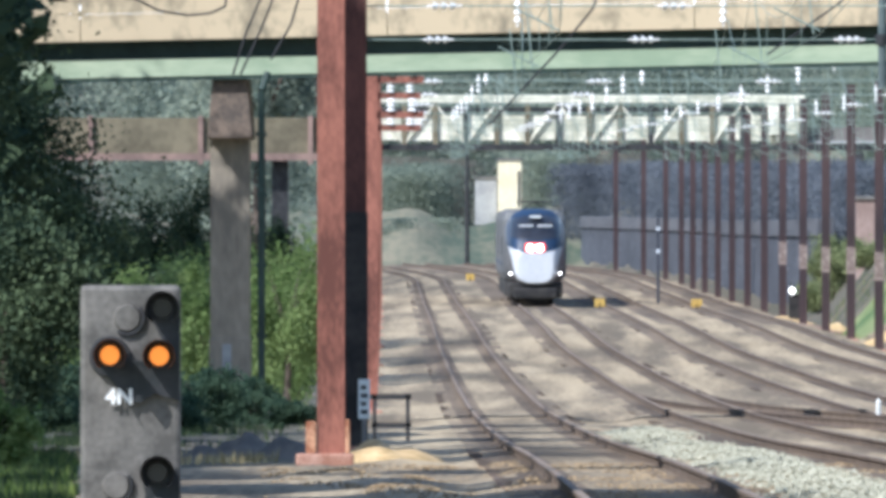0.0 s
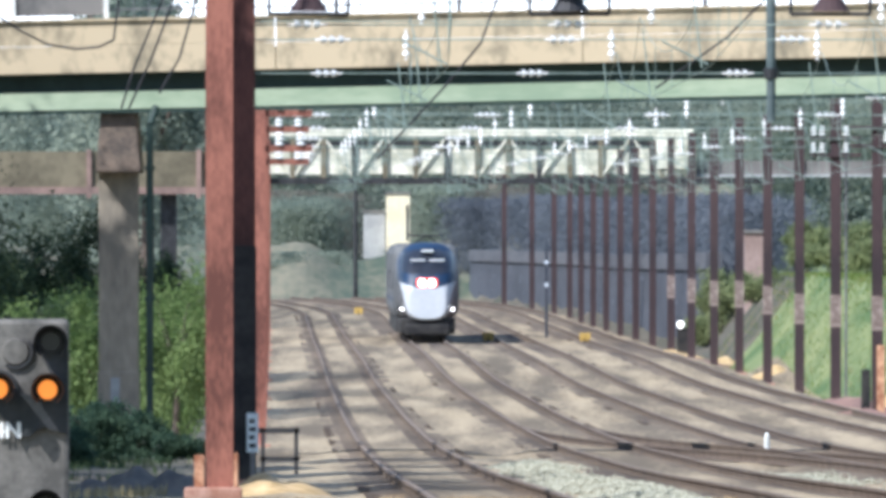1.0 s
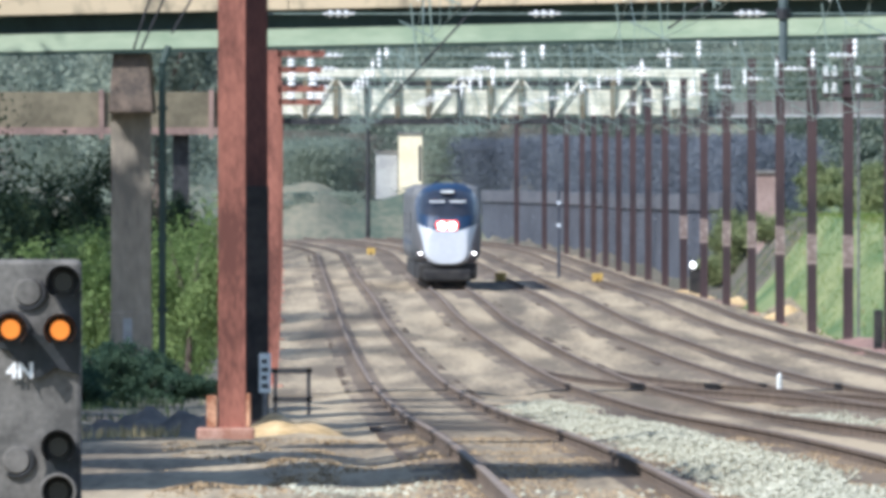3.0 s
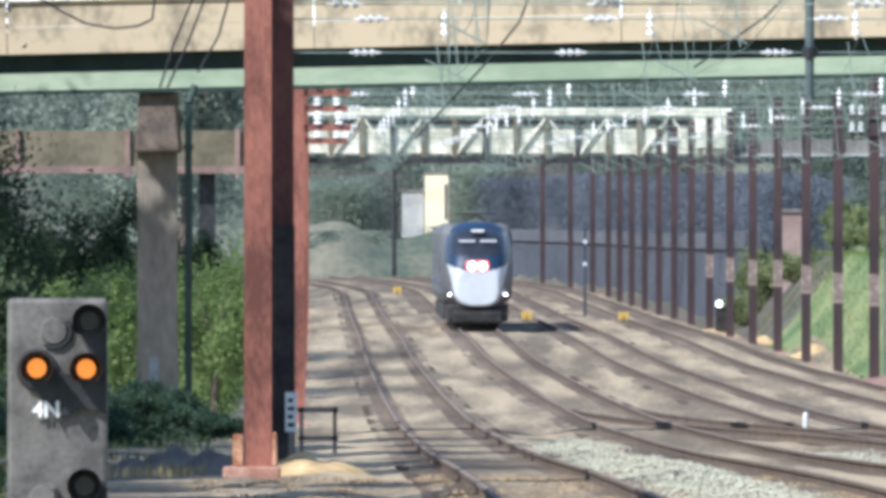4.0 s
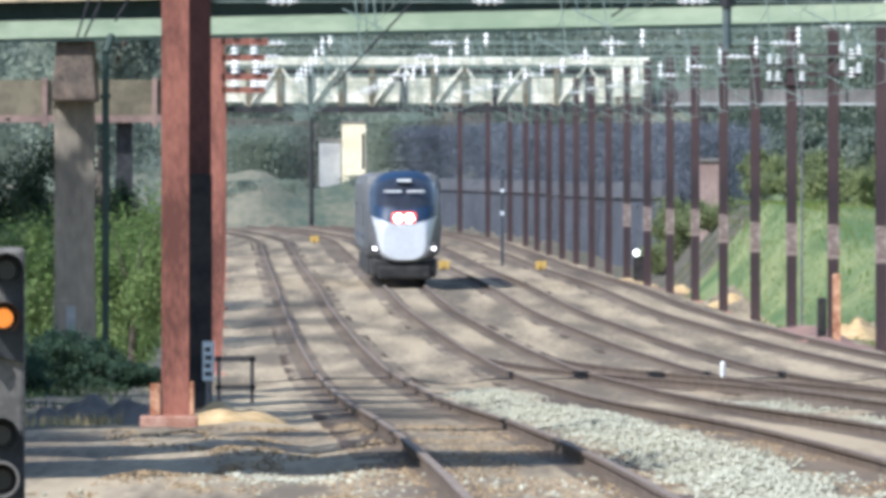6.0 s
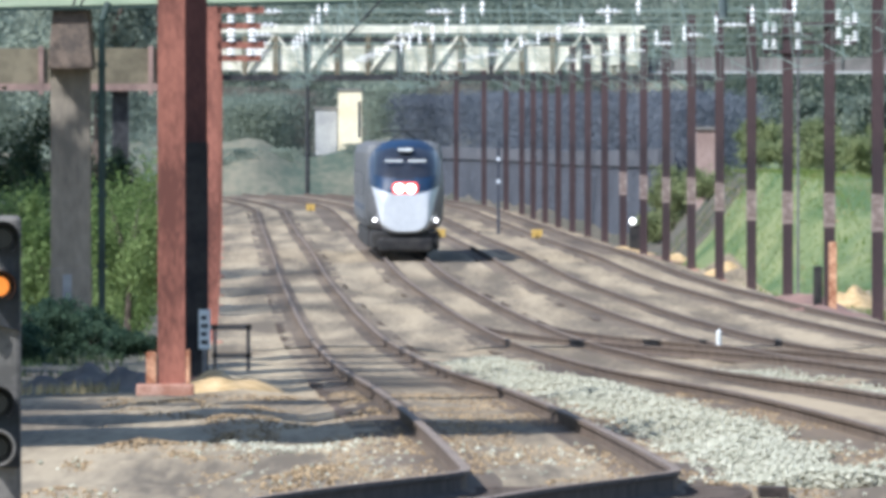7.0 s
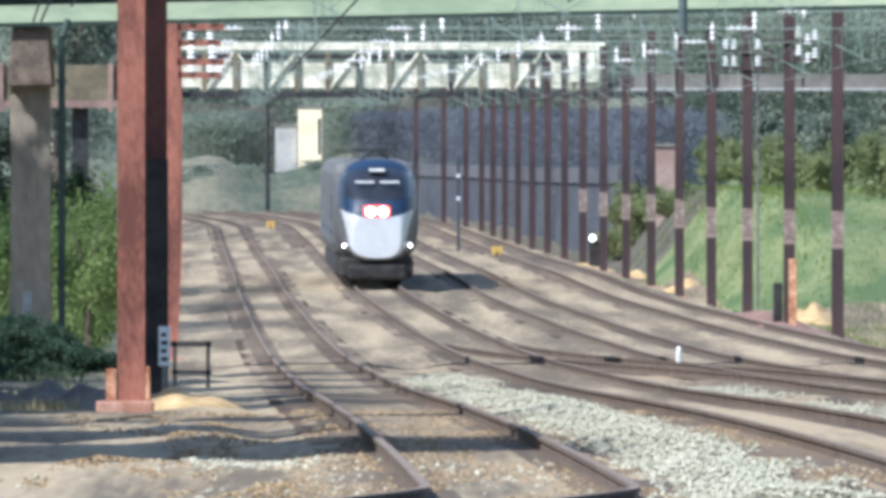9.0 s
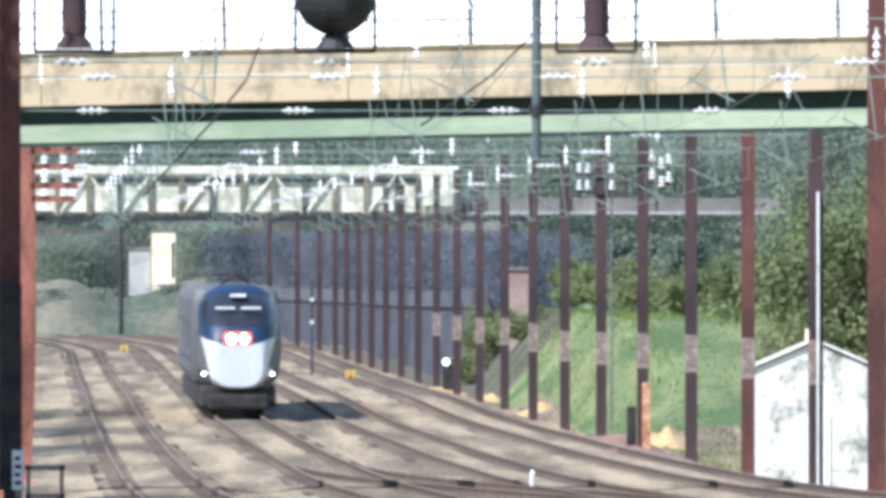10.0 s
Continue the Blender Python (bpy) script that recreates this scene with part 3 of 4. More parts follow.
def build_overpass():
    """Concrete and green steel road bridge across the line, rising gently to the right."""
    y0, y1, half = 808.0, 819.0, 46.0
    th = thing("road_overpass", 0, y0, 5.72, "concrete road overpass with pale green steel girder", "bridge")
    th.rotation_euler = (0, -0.0208, 0)
    part("girder", boxed(-half, half, 0.25, 0.45, 0.02, 0.38, bevel=0.01), GREEN_PAINT, th, "pale green steel fascia girder")
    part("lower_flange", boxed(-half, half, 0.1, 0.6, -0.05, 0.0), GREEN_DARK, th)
    # near-black green paints in the shade below the deck edge
    part("recessed_web", boxed(-half, half, 0.55, 0.6, 0.0, 0.93), GREEN_DARK, th, "recessed web under the deck edge, painted dark as shade")
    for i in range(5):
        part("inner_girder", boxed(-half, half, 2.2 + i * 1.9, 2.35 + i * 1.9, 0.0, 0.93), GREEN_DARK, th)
    part("deck", boxed(-half, half, 0.6, 11, 0.93, 1.2), PIER_CONCRETE, th)
    x = -half
    while x < half:
        w = 6.1
        part("parapet_panel", boxed(x + 0.012, x + w - 0.012, -0.02, 0.3, 1.3, 1.78, bevel=0.006), CONCRETE, th, "warm stained concrete parapet")
        part("deck_edge_panel", boxed(x + 0.008, x + w - 0.008, -0.023, 0.3, 0.75, 1.294, bevel=0.006), CONCRETE, th, "stained concrete deck edge")
        x += w
    part("kerb_strip", boxed(-half, half, -0.09, 0.34, 1.78, 1.83), CONCRETE, th)
    x = -half
    bm = bmesh.new()
    n = 0
    while x < half:
        part("fence_post", rodded((x, 0.25, 1.82), (x, 0.25, 4.3), 0.05, seg=6), FENCE, th)
        x += 2.44
    for h in np.arange(2.0, 4.3, 0.3):
        rod(bm, (-half, 0.25, h), (half, 0.25, h), 0.018, seg=4)
    x = -half
    while x < half:
        rod(bm, (x, 0.25, 1.82), (x, 0.25, 4.25), 0.01, seg=4)
        x += 0.3
    part("screen_panel", boxed(-8.5, -6.65, 0.16, 0.2, 1.9, 4.2), ROOF, th, "grey screen panel on the fence")
    for x in (-8.5, -6.65):
        part("screen_post", boxed(x - 0.05, x + 0.05, 0.1, 0.16, 1.83, 4.3), WHITE_PAINT, th, "white screen post")
    part("fence_mesh", bm, FENCE, th, "wire mesh fence")
    for i, (px, w) in enumerate(((-6.45, 0.78),)):
        pier = thing("bridge_pier", px, y0 + 0.9, -1.35, "grey concrete bridge pier with stained brown cap", "pier")
        part("shaft", boxed(-w / 2 - 0.01, w / 2 + 0.01, 0.15, 0.95, -0.3, 5.8, bevel=0.035), PIER_CONCRETE, pier)
        bm = boxed(-0.5, 0.5, -0.6, 8.5, 5.7, 6.9, bevel=0.04)
        for v in bm.verts:
            v.co.x *= 0.9 - 0.2 * (v.co.z - 5.7) / 1.2
        part("cap", bm, PIER_CAP, pier, "stained brown concrete cap narrowing upward, darkened for shade")
        part("splash_band", boxed(-w / 2 - 0.03, w / 2 + 0.03, 0.125, 0.975, -0.3, 1.75, bevel=0.03), PIER_CONCRETE, pier)
        part("plate", boxed(-0.16, 0.02, 0.11, 0.13, 1.1, 1.62), GREY_WALL, pier, "small faded plate")
    pipe = thing("drain_pipe", -5.82, y0 - 0.4, -1.2, "dark green drain pipe bent under the bridge girder", "pipe")
    bm = bmesh.new()
    rod(bm, (0, 0, 0), (0, 0, 6.5), 0.075, seg=10)
    rod(bm, (0, 0, 6.5), (0.12, 0.2, 6.85), 0.075, seg=10)
    for h in (1.6, 3.0, 4.4, 5.6):
        rod(bm, (0, 0, h), (0, 0, h + 0.08), 0.11, seg=10)
    part("pipe", bm, GREEN_DARK, pipe)
    for sx in (-30, 30):
        part("abutment", boxed(sx - 6, sx + 6, 0.7, 10.8, -9, -0.06), PIER_CONCRETE, th)


def build_far_bridge():
    y, z0 = 2000.0, 7.25
    th = thing("truss_bridge", 0, y, z0, "pale painted steel truss bridge beyond the overpass", "bridge")
    xl, xr = -8.9, 12.3
    part("bottom_chord", boxed(xl, xr + 4, 0, 0.4, 0.0, 0.3), DARK_STEEL, th)
    part("walkway", boxed(xl, xr + 4, 0.4, 5.0, 0.0, 0.25), PIER_CONCRETE, th)
    part("top_chord", boxed(xl, xr, -0.05, 0.35, 2.35, 2.72), TRUSS_PAINT, th)
    part("middle_chord", boxed(xl, xr, 0.02, 0.3, 1.9, 2.1), DARK_STEEL, th)
    n = 14
    for i in range(n + 1):
        x = xl + (xr - xl) * i / n
        part("post", boxed(x - 0.12, x + 0.12, -0.02, 0.38, 0.3, 2.35), BROWN_GIRDER if i % 3 else DARK_STEEL, th)
        if i < n:
            x1 = xl + (xr - xl) * (i + 1) / n
            part("panel", boxed(x + 0.14, x1 - 0.14, 0.16, 0.22, 0.42 + 0.1 * random.random(), 1.8 - 0.15 * random.random(), bevel=0.01), TRUSS_PAINT, th)
            a, b = ((x, 0.05, 0.3), (x1, 0.05, 2.3)) if i % 2 else ((x, 0.05, 2.3), (x1, 0.05, 0.3))
            part("diagonal", rodded(a, b, 0.075, seg=6), TRUSS_PAINT, th)
    part("end_panel", boxed(10.4, 12.2, -0.1, -0.04, 0.75, 2.6, bevel=0.02), TRUSS_PAINT, th)
    ap = thing("approach_girder", 0, y - 1, z0 - 0.5, "brown plate girder approach span of the far bridge", "bridge")
    part("web", boxed(-40, -9, 0.1, 0.2, 0.35, 2.1), BROWN_GIRDER, ap)
    part("lower_flange", boxed(-40, -9, -0.1, 0.5, 0.0, 0.35), PINK_PAINT, ap, "faded red lower flange")
    for x in np.arange(-39, -9, 5.4):
        part("stiffener", boxed(x - 0.12, x + 0.12, -0.12, 0.1, -0.2, 2.2), PINK_PAINT, ap)
    ar = thing("approach_girder", 0, y + 0.5, z0 + 0.35, "faded tan plate girder approach span of the far bridge", "bridge")
    part("web", boxed(12.4, 48, 0.1, 0.2, 0.12, 0.8), TAN_GIRDER, ar)
    part("lower_flange", boxed(12.4, 48, -0.1, 0.5, 0.0, 0.12), GREY_WALL, ar, "paler lower flange")
    for x in np.arange(13.5, 48, 4.2):
        part("stiffener", boxed(x - 0.08, x + 0.08, -0.02, 0.1, 0.12, 0.85), TAN_GIRDER, ar)
    for x in (-13.5, 14.8):
        bent = thing("bridge_bent", x, y + 2, 0, "dark steel support of the far bridge", "pier")
        part("leg", boxed(-0.4, 0.4, -2, 2, -1, 7.2), DARK_STEEL, bent)


# ---------------------------------------------------------------- plants


def crown_mesh(name, radii, n, leaf, mat, seed, clumps=26, low=0.0):
    """Leaves in many clumps inside an uneven crown."""
    rng = np.random.default_rng(seed)
    cen = rng.normal(size=(clumps, 3))
    cen /= np.linalg.norm(cen, axis=1)[:, None]
    cen *= (rng.random((clumps, 1)) ** 0.45) * 0.85
    cen[:, 2] = np.maximum(cen[:, 2], -0.75 + low)
    cr = rng.uniform(0.16, 0.36, clumps)
    pick = rng.integers(0, clumps, n)
    off = rng.normal(size=(n, 3)) * 0.55
    pos = (cen[pick] + off * cr[pick][:, None]) * np.array(radii)
    a, b = rng.normal(size=(n, 3)), rng.normal(size=(n, 3))
    a /= np.linalg.norm(a, axis=1)[:, None]
    b -= a * (a * b).sum(1)[:, None]
    b /= np.linalg.norm(b, axis=1)[:, None]
    s = rng.uniform(0.6, 1.3, (n, 1)) * leaf
    tri = np.stack([pos - a * s, pos + a * s * 0.7 + b * s * 0.6, pos + a * s * 0.7 - b * s * 0.6], 1).reshape(-1, 3)
    me = bpy.data.meshes.new(name)
    me.from_pydata(tri.tolist(), [], np.arange(3 * n).reshape(-1, 3).tolist())
    me.materials.append(mat)
    return me


def tree(x, y, z, height, radii, mat, label, seed, n=2600, leaf=0.16, category="tree", name="tree", group="", low=0.0):
    th = thing(name, x, y, z, label, category, group)
    rng = random.Random(seed)
    bm = bmesh.new()
    r = height * 0.022
    top = height - radii[2]
    rod(bm, (0, 0, -0.3), (0.1, 0, top), r, r * 0.6, 8)
    for i in range(6):
        a = rng.uniform(0, 6.28)
        h = top * rng.uniform(0.6, 1.0)
        rod(bm, (0.05, 0, h), (math.cos(a) * radii[0] * 0.7, math.sin(a) * radii[1] * 0.7, h + radii[2] * rng.uniform(0.3, 0.9)), r * 0.4, r * 0.1, 6)
    part("trunk", bm, BARK, th)
    crown = new("crown", crown_mesh("crown", radii, n, leaf, mat, seed, low=low))
    crown.parent, crown.location = th, (0.1, 0, top)
    return th


def build_plants():
    s = 10
    # dark trees in front of the bridge, off to one side
    for x, y, h, r in ((-11.6, 690, 9.5, 3.4), (-13.6, 720, 10.5, 3.6), (-10.4, 745, 6.5, 2.3), (-12.4, 640, 6.0, 2.4), (-16.5, 760, 11, 4), (-9.6, 705, 4.2, 1.7)):
        s += 1
        tree(x, y, ground_z(x, y), h, (r, r, h * 0.45), LEAF_DARK, "leafy tree before the overpass, shade in its dark green", s, 20000, 0.065, group="trackside trees")
    for x, y, h, r in ((-14.2, 850, 6.5, 2.3), (-15.6, 880, 8.0, 2.8), (-13.6, 930, 8.0, 3.0), (-14.6, 1000, 4.4, 2.2), (-13.6, 1190, 5.4, 1.7), (-12.0, 1230, 5.0, 1.5), (-10.4, 1210, 5.6, 1.5), (-9.0, 1260, 5.2, 1.5), (-15.4, 1240, 5.8, 1.9), (-9.2, 990, 3.2, 1.7)):
        s += 1
        tree(x, y, ground_z(x, y), h, (r, r, h * 0.46), LEAF_DARK, "dark green tree behind the bridge pier", s, 16000, 0.07, group="trackside trees")
    for x, y, h, r in ((-5.75, 870, 4.1, 1.1), (-6.3, 895, 3.6, 1.0), (-7.5, 860, 3.4, 1.1), (-8.9, 830, 3.0, 1.2), (-7.2, 960, 3.6, 1.3), (-10.2, 780, 2.2, 1.3), (-8.2, 905, 3.6, 1.2), (-5.9, 930, 3.0, 0.9), (-9.6, 850, 3.4, 1.3)):
        s += 1
        tree(x, y, ground_z(x, y), h, (r, r, h * 0.5), LEAF_BRIGHT, "bright green bush beside the bridge pier", s, 11000, 0.05, "bush", "bush", "trackside bushes")
    for x, y, h, r in ((-6.5, 470, 1.15, 0.55), (-7.1, 480, 1.4, 0.6), (-6.9, 455, 0.9, 0.5)):
        s += 1
        tree(x, y, ground_z(x, y), h, (r, r, h * 0.5), LEAF_BRIGHT, "low bright green bush beside the siding", s, 2600, 0.06, "bush", "bush", "trackside bushes")
    for x, y, h, r in ((-9.6, 772, 1.5, 0.9), (-8.7, 780, 1.2, 0.8), (-7.9, 768, 1.4, 0.8), (-7.2, 786, 1.1, 0.7), (-6.6, 776, 1.2, 0.7), (-6.0, 792, 1.0, 0.55), (-10.4, 752, 1.6, 0.9), (-8.2, 752, 0.9, 0.7), (-7.0, 750, 0.7, 0.6), (-5.3, 780, 0.6, 0.5), (-4.8, 786, 0.45, 0.45), (-9.2, 735, 0.8, 0.8), (-10.2, 725, 1.0, 0.8)):
        s += 1
        tree(x, y, ground_z(x, y), h, (r, r, h * 0.5), LEAF_SHADE, "low scrub at the foot of the pier, shade in its dark green", s, 5000, 0.045, "bush", "bush", "pier scrub")
    # a tall added row further forward, mostly out of view, shadowing the near track
    row = [(-10.6, 466, 17), (-12.6, 556, 15), (-12.4, 580, 14)]
    row += [(-10.9 - 0.9 * (i % 2), 538 + i * 9, 15 + i % 2) for i in range(4)]
    row += [(-9.2, 364 + i * 3.2, 14.2) for i in range(10)]
    row += [(-11.2 - 0.8 * (i % 2), 474 + i * 8, 9.6 + 0.4 * (i % 3)) for i in range(8)]
    row += [(-9.6, 413 + i * 4, 11.2) for i in range(6)]
    row += [(-11.7 - 0.6 * (i % 2), y, 17) for i, y in enumerate((586, 593, 636, 644, 652, 684, 692, 730, 742))]
    for x, y, h in row:
        s += 1
        tree(x, y, ground_z(x, y), h, (2.6, 5.0, h * 0.4), LEAF_DARK, "tall dark leafy tree added beside the siding for its shadow", s, 9000, 0.4, group="trackside trees")
    # added at the edge of view to shade the pier and second column
    for x, y, h in ((-11.4, 608, 18), (-13.4, 801.5, 16.2), (-16.2, 799.0, 19.8)):
        s += 1
        tree(x, y, ground_z(x, y), h, (2.6, 3.4 if y < 700 else 2.8, h * 0.43), LEAF_DARK, "tall leafy tree added to shade the bridge pier", s, 15000, 0.24, group="trackside trees")
    # added along the cutting to lay shade over the tracks
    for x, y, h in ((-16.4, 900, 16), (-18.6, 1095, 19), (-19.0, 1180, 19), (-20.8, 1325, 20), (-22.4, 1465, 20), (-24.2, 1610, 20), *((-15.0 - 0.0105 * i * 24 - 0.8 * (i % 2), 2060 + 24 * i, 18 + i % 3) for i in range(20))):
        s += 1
        tree(x, y, ground_z(x, y), h, (3.6, 6.0, h * 0.42), LEAF_DARK if y < 1000 else LEAF_MID if y < 1700 else LEAF_FAR, "tall leafy tree along the cutting, added for its shade", s, 7000, 0.19, group="trackside trees")
    # clusters added out of view to lay shadow bars across the tracks
    for y0, k in ((1046, 6), (1190, 6), (1340, 6)):
        for i in range(k):
            s += 1
            y = y0 + 11.5 * i
            x = -17.3 - 0.0042 * (y - 838)
            tree(x, y, ground_z(x, y), 23.5, (3.3, 6.5, 9.6), LEAF_DARK, "very tall dark leafy tree out of view, added for its shadow", s, 4500, 0.32, group="trackside trees")
    # slopes on the far side of the line
    for i in range(16):
        s += 1
        y = 1120 + i * 62
        x = track_x(y) + 22 + random.uniform(-1, 7) + (i % 3) * 3
        h = random.uniform(0.85, 1.0) * 0.0072 * y - 2.0 * (y > 1300)
        if x / y < 0.0138:
            h = min(h, 0.0022 * y + 2.0 - ground_z(x, y))
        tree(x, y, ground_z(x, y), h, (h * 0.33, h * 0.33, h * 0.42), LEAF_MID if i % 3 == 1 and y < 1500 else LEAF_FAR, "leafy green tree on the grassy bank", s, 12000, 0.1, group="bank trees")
    for x, y, h in ((12.6, 1640, 1.7), (11.5, 1682, 2.9), (10.9, 1688, 1.7), (15.2, 1700, 2.4), (17.5, 1500, 2.2), (15.6, 1480, 1.6), (16.6, 1420, 2.0), (17.9, 1380, 2.4), (15.0, 1590, 1.5), (16.2, 1560, 2.2), (19.0, 1330, 2.5), (18.2, 1290, 1.5)):
        s += 1
        tree(x, y, ground_z(x, y), h, (1.3, 1.3, h * 0.5), LEAF_MID, "green bush on the bank beyond the columns", s, 6000, 0.07, "bush", "bush", "bank bushes")
    for x, y, h in ((19.5, 1040, 8.6), (22.5, 1075, 8.8), (17.6, 1130, 8), (25, 1010, 8.5), (16.6, 1080, 7.8)):
        s += 1
        tree(x, y, ground_z(x, y), h, (3.2, 3.2, h * 0.45), LEAF_MID, "leafy green tree behind the white shed", s, 14000, 0.1, group="bank trees")


def build_woods():
    """Woodland far off: one stand of crowns behind the curve, and a haze-coloured stand outside it."""
    def stand(name, label, mat, spots, leaf, n):
        th = []
        for i, (x, y, z, r, h) in enumerate(spots):
            rng = np.random.default_rng(900 + i)
            pos = rng.normal(size=(n, 3)) * 0.42
            pos[:, 2] = rng.random(n) ** 0.8
            pos = pos * np.array((r, r, h)) + np.array((x, y, z))
            pos[:, 2] = np.minimum(pos[:, 2], z + h * (0.85 + 0.15 * rng.random(n)))
            th.append((pos, rng))
        verts = []
        for pos, rng in th:
            a, b = rng.normal(size=(n, 3)), rng.normal(size=(n, 3))
            a /= np.linalg.norm(a, axis=1)[:, None]
            b /= np.linalg.norm(b, axis=1)[:, None]
            verts.append(np.stack([pos - a * leaf, pos + a * leaf + b * leaf, pos + a * leaf - b * leaf], 1).reshape(-1, 3))
        v = np.concatenate(verts)
        ob = raw(name, v.tolist(), np.arange(len(v)).reshape(-1, 3).tolist(), mat)
        tagged(ob, label, "woodland", kind="stuff")
    rnd = random.Random(5)
    stand("far_woods", "green woodland on the skyline, paled to look hazy", LEAF_FAR, [(x + rnd.uniform(-2, 2), 3050 + rnd.uniform(0, 160), 4, 6.5, rnd.uniform(13.5, 16.5)) for x in np.arange(-46, 60, 4.0)], 0.15, 11000)
    stand("bank_woods", "green woodland behind the bank, paled to look hazy", LEAF_FAR, [(x + rnd.uniform(-0.8, 0.8), 2050 + rnd.uniform(0, 70), ground_z(x, 2050) - 0.5, 3.2, rnd.uniform(8.0, 9.6)) for x in np.arange(16.5, 52, 1.9)], 0.085, 13000)
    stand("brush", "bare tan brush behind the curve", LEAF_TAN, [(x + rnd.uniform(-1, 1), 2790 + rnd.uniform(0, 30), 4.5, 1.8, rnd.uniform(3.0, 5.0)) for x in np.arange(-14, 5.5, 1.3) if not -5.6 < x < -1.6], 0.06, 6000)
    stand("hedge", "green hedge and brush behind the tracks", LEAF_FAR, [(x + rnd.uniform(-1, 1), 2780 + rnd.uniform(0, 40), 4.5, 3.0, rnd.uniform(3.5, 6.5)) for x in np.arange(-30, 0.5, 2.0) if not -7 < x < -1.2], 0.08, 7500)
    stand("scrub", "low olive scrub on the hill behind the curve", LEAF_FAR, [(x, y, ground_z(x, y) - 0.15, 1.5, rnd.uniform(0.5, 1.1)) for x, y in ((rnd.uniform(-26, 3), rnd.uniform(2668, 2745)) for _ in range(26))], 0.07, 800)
    stand("hazy_grove", "grove behind the retaining wall, haze put into its blue-grey leaves", LEAF_HAZE, [(track_x(y, 3) + 5.2 + rnd.uniform(0, 2.5), y, level(y) - 0.3, 2.2, 2.1 + 0.00232 * y - level(y) + rnd.uniform(-0.2, 0.5)) for y in np.arange(1715, 2640, 15)] + [(x, 2662 + rnd.uniform(0, 30), ground_z(x, 2680) - 0.3, 1.6, 8.3 - ground_z(x, 2680) + rnd.uniform(-0.3, 0.4)) for x in np.arange(1.0, 10, 1.1)], 0.065, 6500)


def grass_patch(name, label, mat, spots, h):
    verts, faces = [], []
    for x, y, z in spots:
        a = random.uniform(0, 6.28)
        w, t = random.uniform(0.012, 0.03), h * random.uniform(0.5, 1.2)
        lean = (random.uniform(-0.4, 0.4) * t, random.uniform(-0.4, 0.4) * t)
        b = len(verts)
        verts += [(x - w * math.cos(a), y - w * math.sin(a), z - 0.05), (x + w * math.cos(a), y + w * math.sin(a), z - 0.05), (x + lean[0], y + lean[1], z + t)]
        faces.append((b, b + 1, b + 2))
    tagged(raw(name, verts, faces, mat), label, "grass", kind="stuff")


def build_grass():
    def spots(n, x0, x1, y0, y1):
        out = []
        for _ in range(n):
            x, y = random.uniform(x0, x1), random.uniform(y0, y1)
            out.append((x, y, ground_z(x, y)))
        return out
    grass_patch("grass", "grass along the foot of the trees, shade in its dark green", SHADE_GRASS, [q for q in spots(22000, -14, -4.0, 600, 800) if q[0] < -6.0 + random.gauss(0, 0.7) and noise.noise((q[0] * 0.9, q[1] * 0.03, 5)) > -0.05 and q[1] > 640 + 60 * noise.noise((q[0] * 1.4, 0, 8))], 0.17)
    grass_patch("dry_grass", "pale dry grass beside the near track", DRY_GRASS, spots(900, -8, -3.8, 536, 562), 0.15)
    near = []
    for _ in range(16000):
        y = random.uniform(285, 560)
        x = -0.0117 * y - 0.1 - abs(random.gauss(0, 1.3)) + 0.3 * noise.noise((y * 0.05, 0, 3))
        near.append((x, y, ground_z(x, y)))
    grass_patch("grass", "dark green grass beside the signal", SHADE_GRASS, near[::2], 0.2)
    grass_patch("grass", "bright green grass beside the signal", GRASS, near[1::2], 0.16)
    bank = []
    for _ in range(34000):
        y = random.uniform(850, 1650)
        x = track_x(y) + random.uniform(15.6 if y < 1230 else 14.5, 24.5)
        bank.append((x, y, ground_z(x, y)))
    grass_patch("bank_grass", "bright green grass on the bank", GRASS, bank[::2] + bank[1::4], 0.13)
    grass_patch("dry_grass", "pale dry grass mixed into the bank", DRY_GRASS, [q for q in bank[3::4] if noise.noise((q[0] * 0.5, q[1] * 0.02, 1)) > 0.1], 0.15)


# ---------------------------------------------------------------- trackside things


def heap(name, x, y, rx, ry, h, mat, label, seed):
    bm = bmesh.new()
    bmesh.ops.create_grid(bm, x_segments=22, y_segments=14, size=1)
    for v in bm.verts:
        r = math.hypot(v.co.x, v.co.y)
        f = max(0.0, 1 - r) ** 0.8
        v.co.z = h * f * (1 + 0.5 * noise.noise((v.co.x * 2.5 + seed, v.co.y * 2.5, 0))) - 0.12 - 0.25 * max(0, r - 0.9)
        v.co.x *= rx
        v.co.y *= ry
    ob = part(name, bm, mat, smooth=True)
    ob.location = (x, y, (bed_z(x - track_x(y), y) if x < 0 else ground_z(x, y)) + 0.1)
    return tagged(ob, label, "heap")


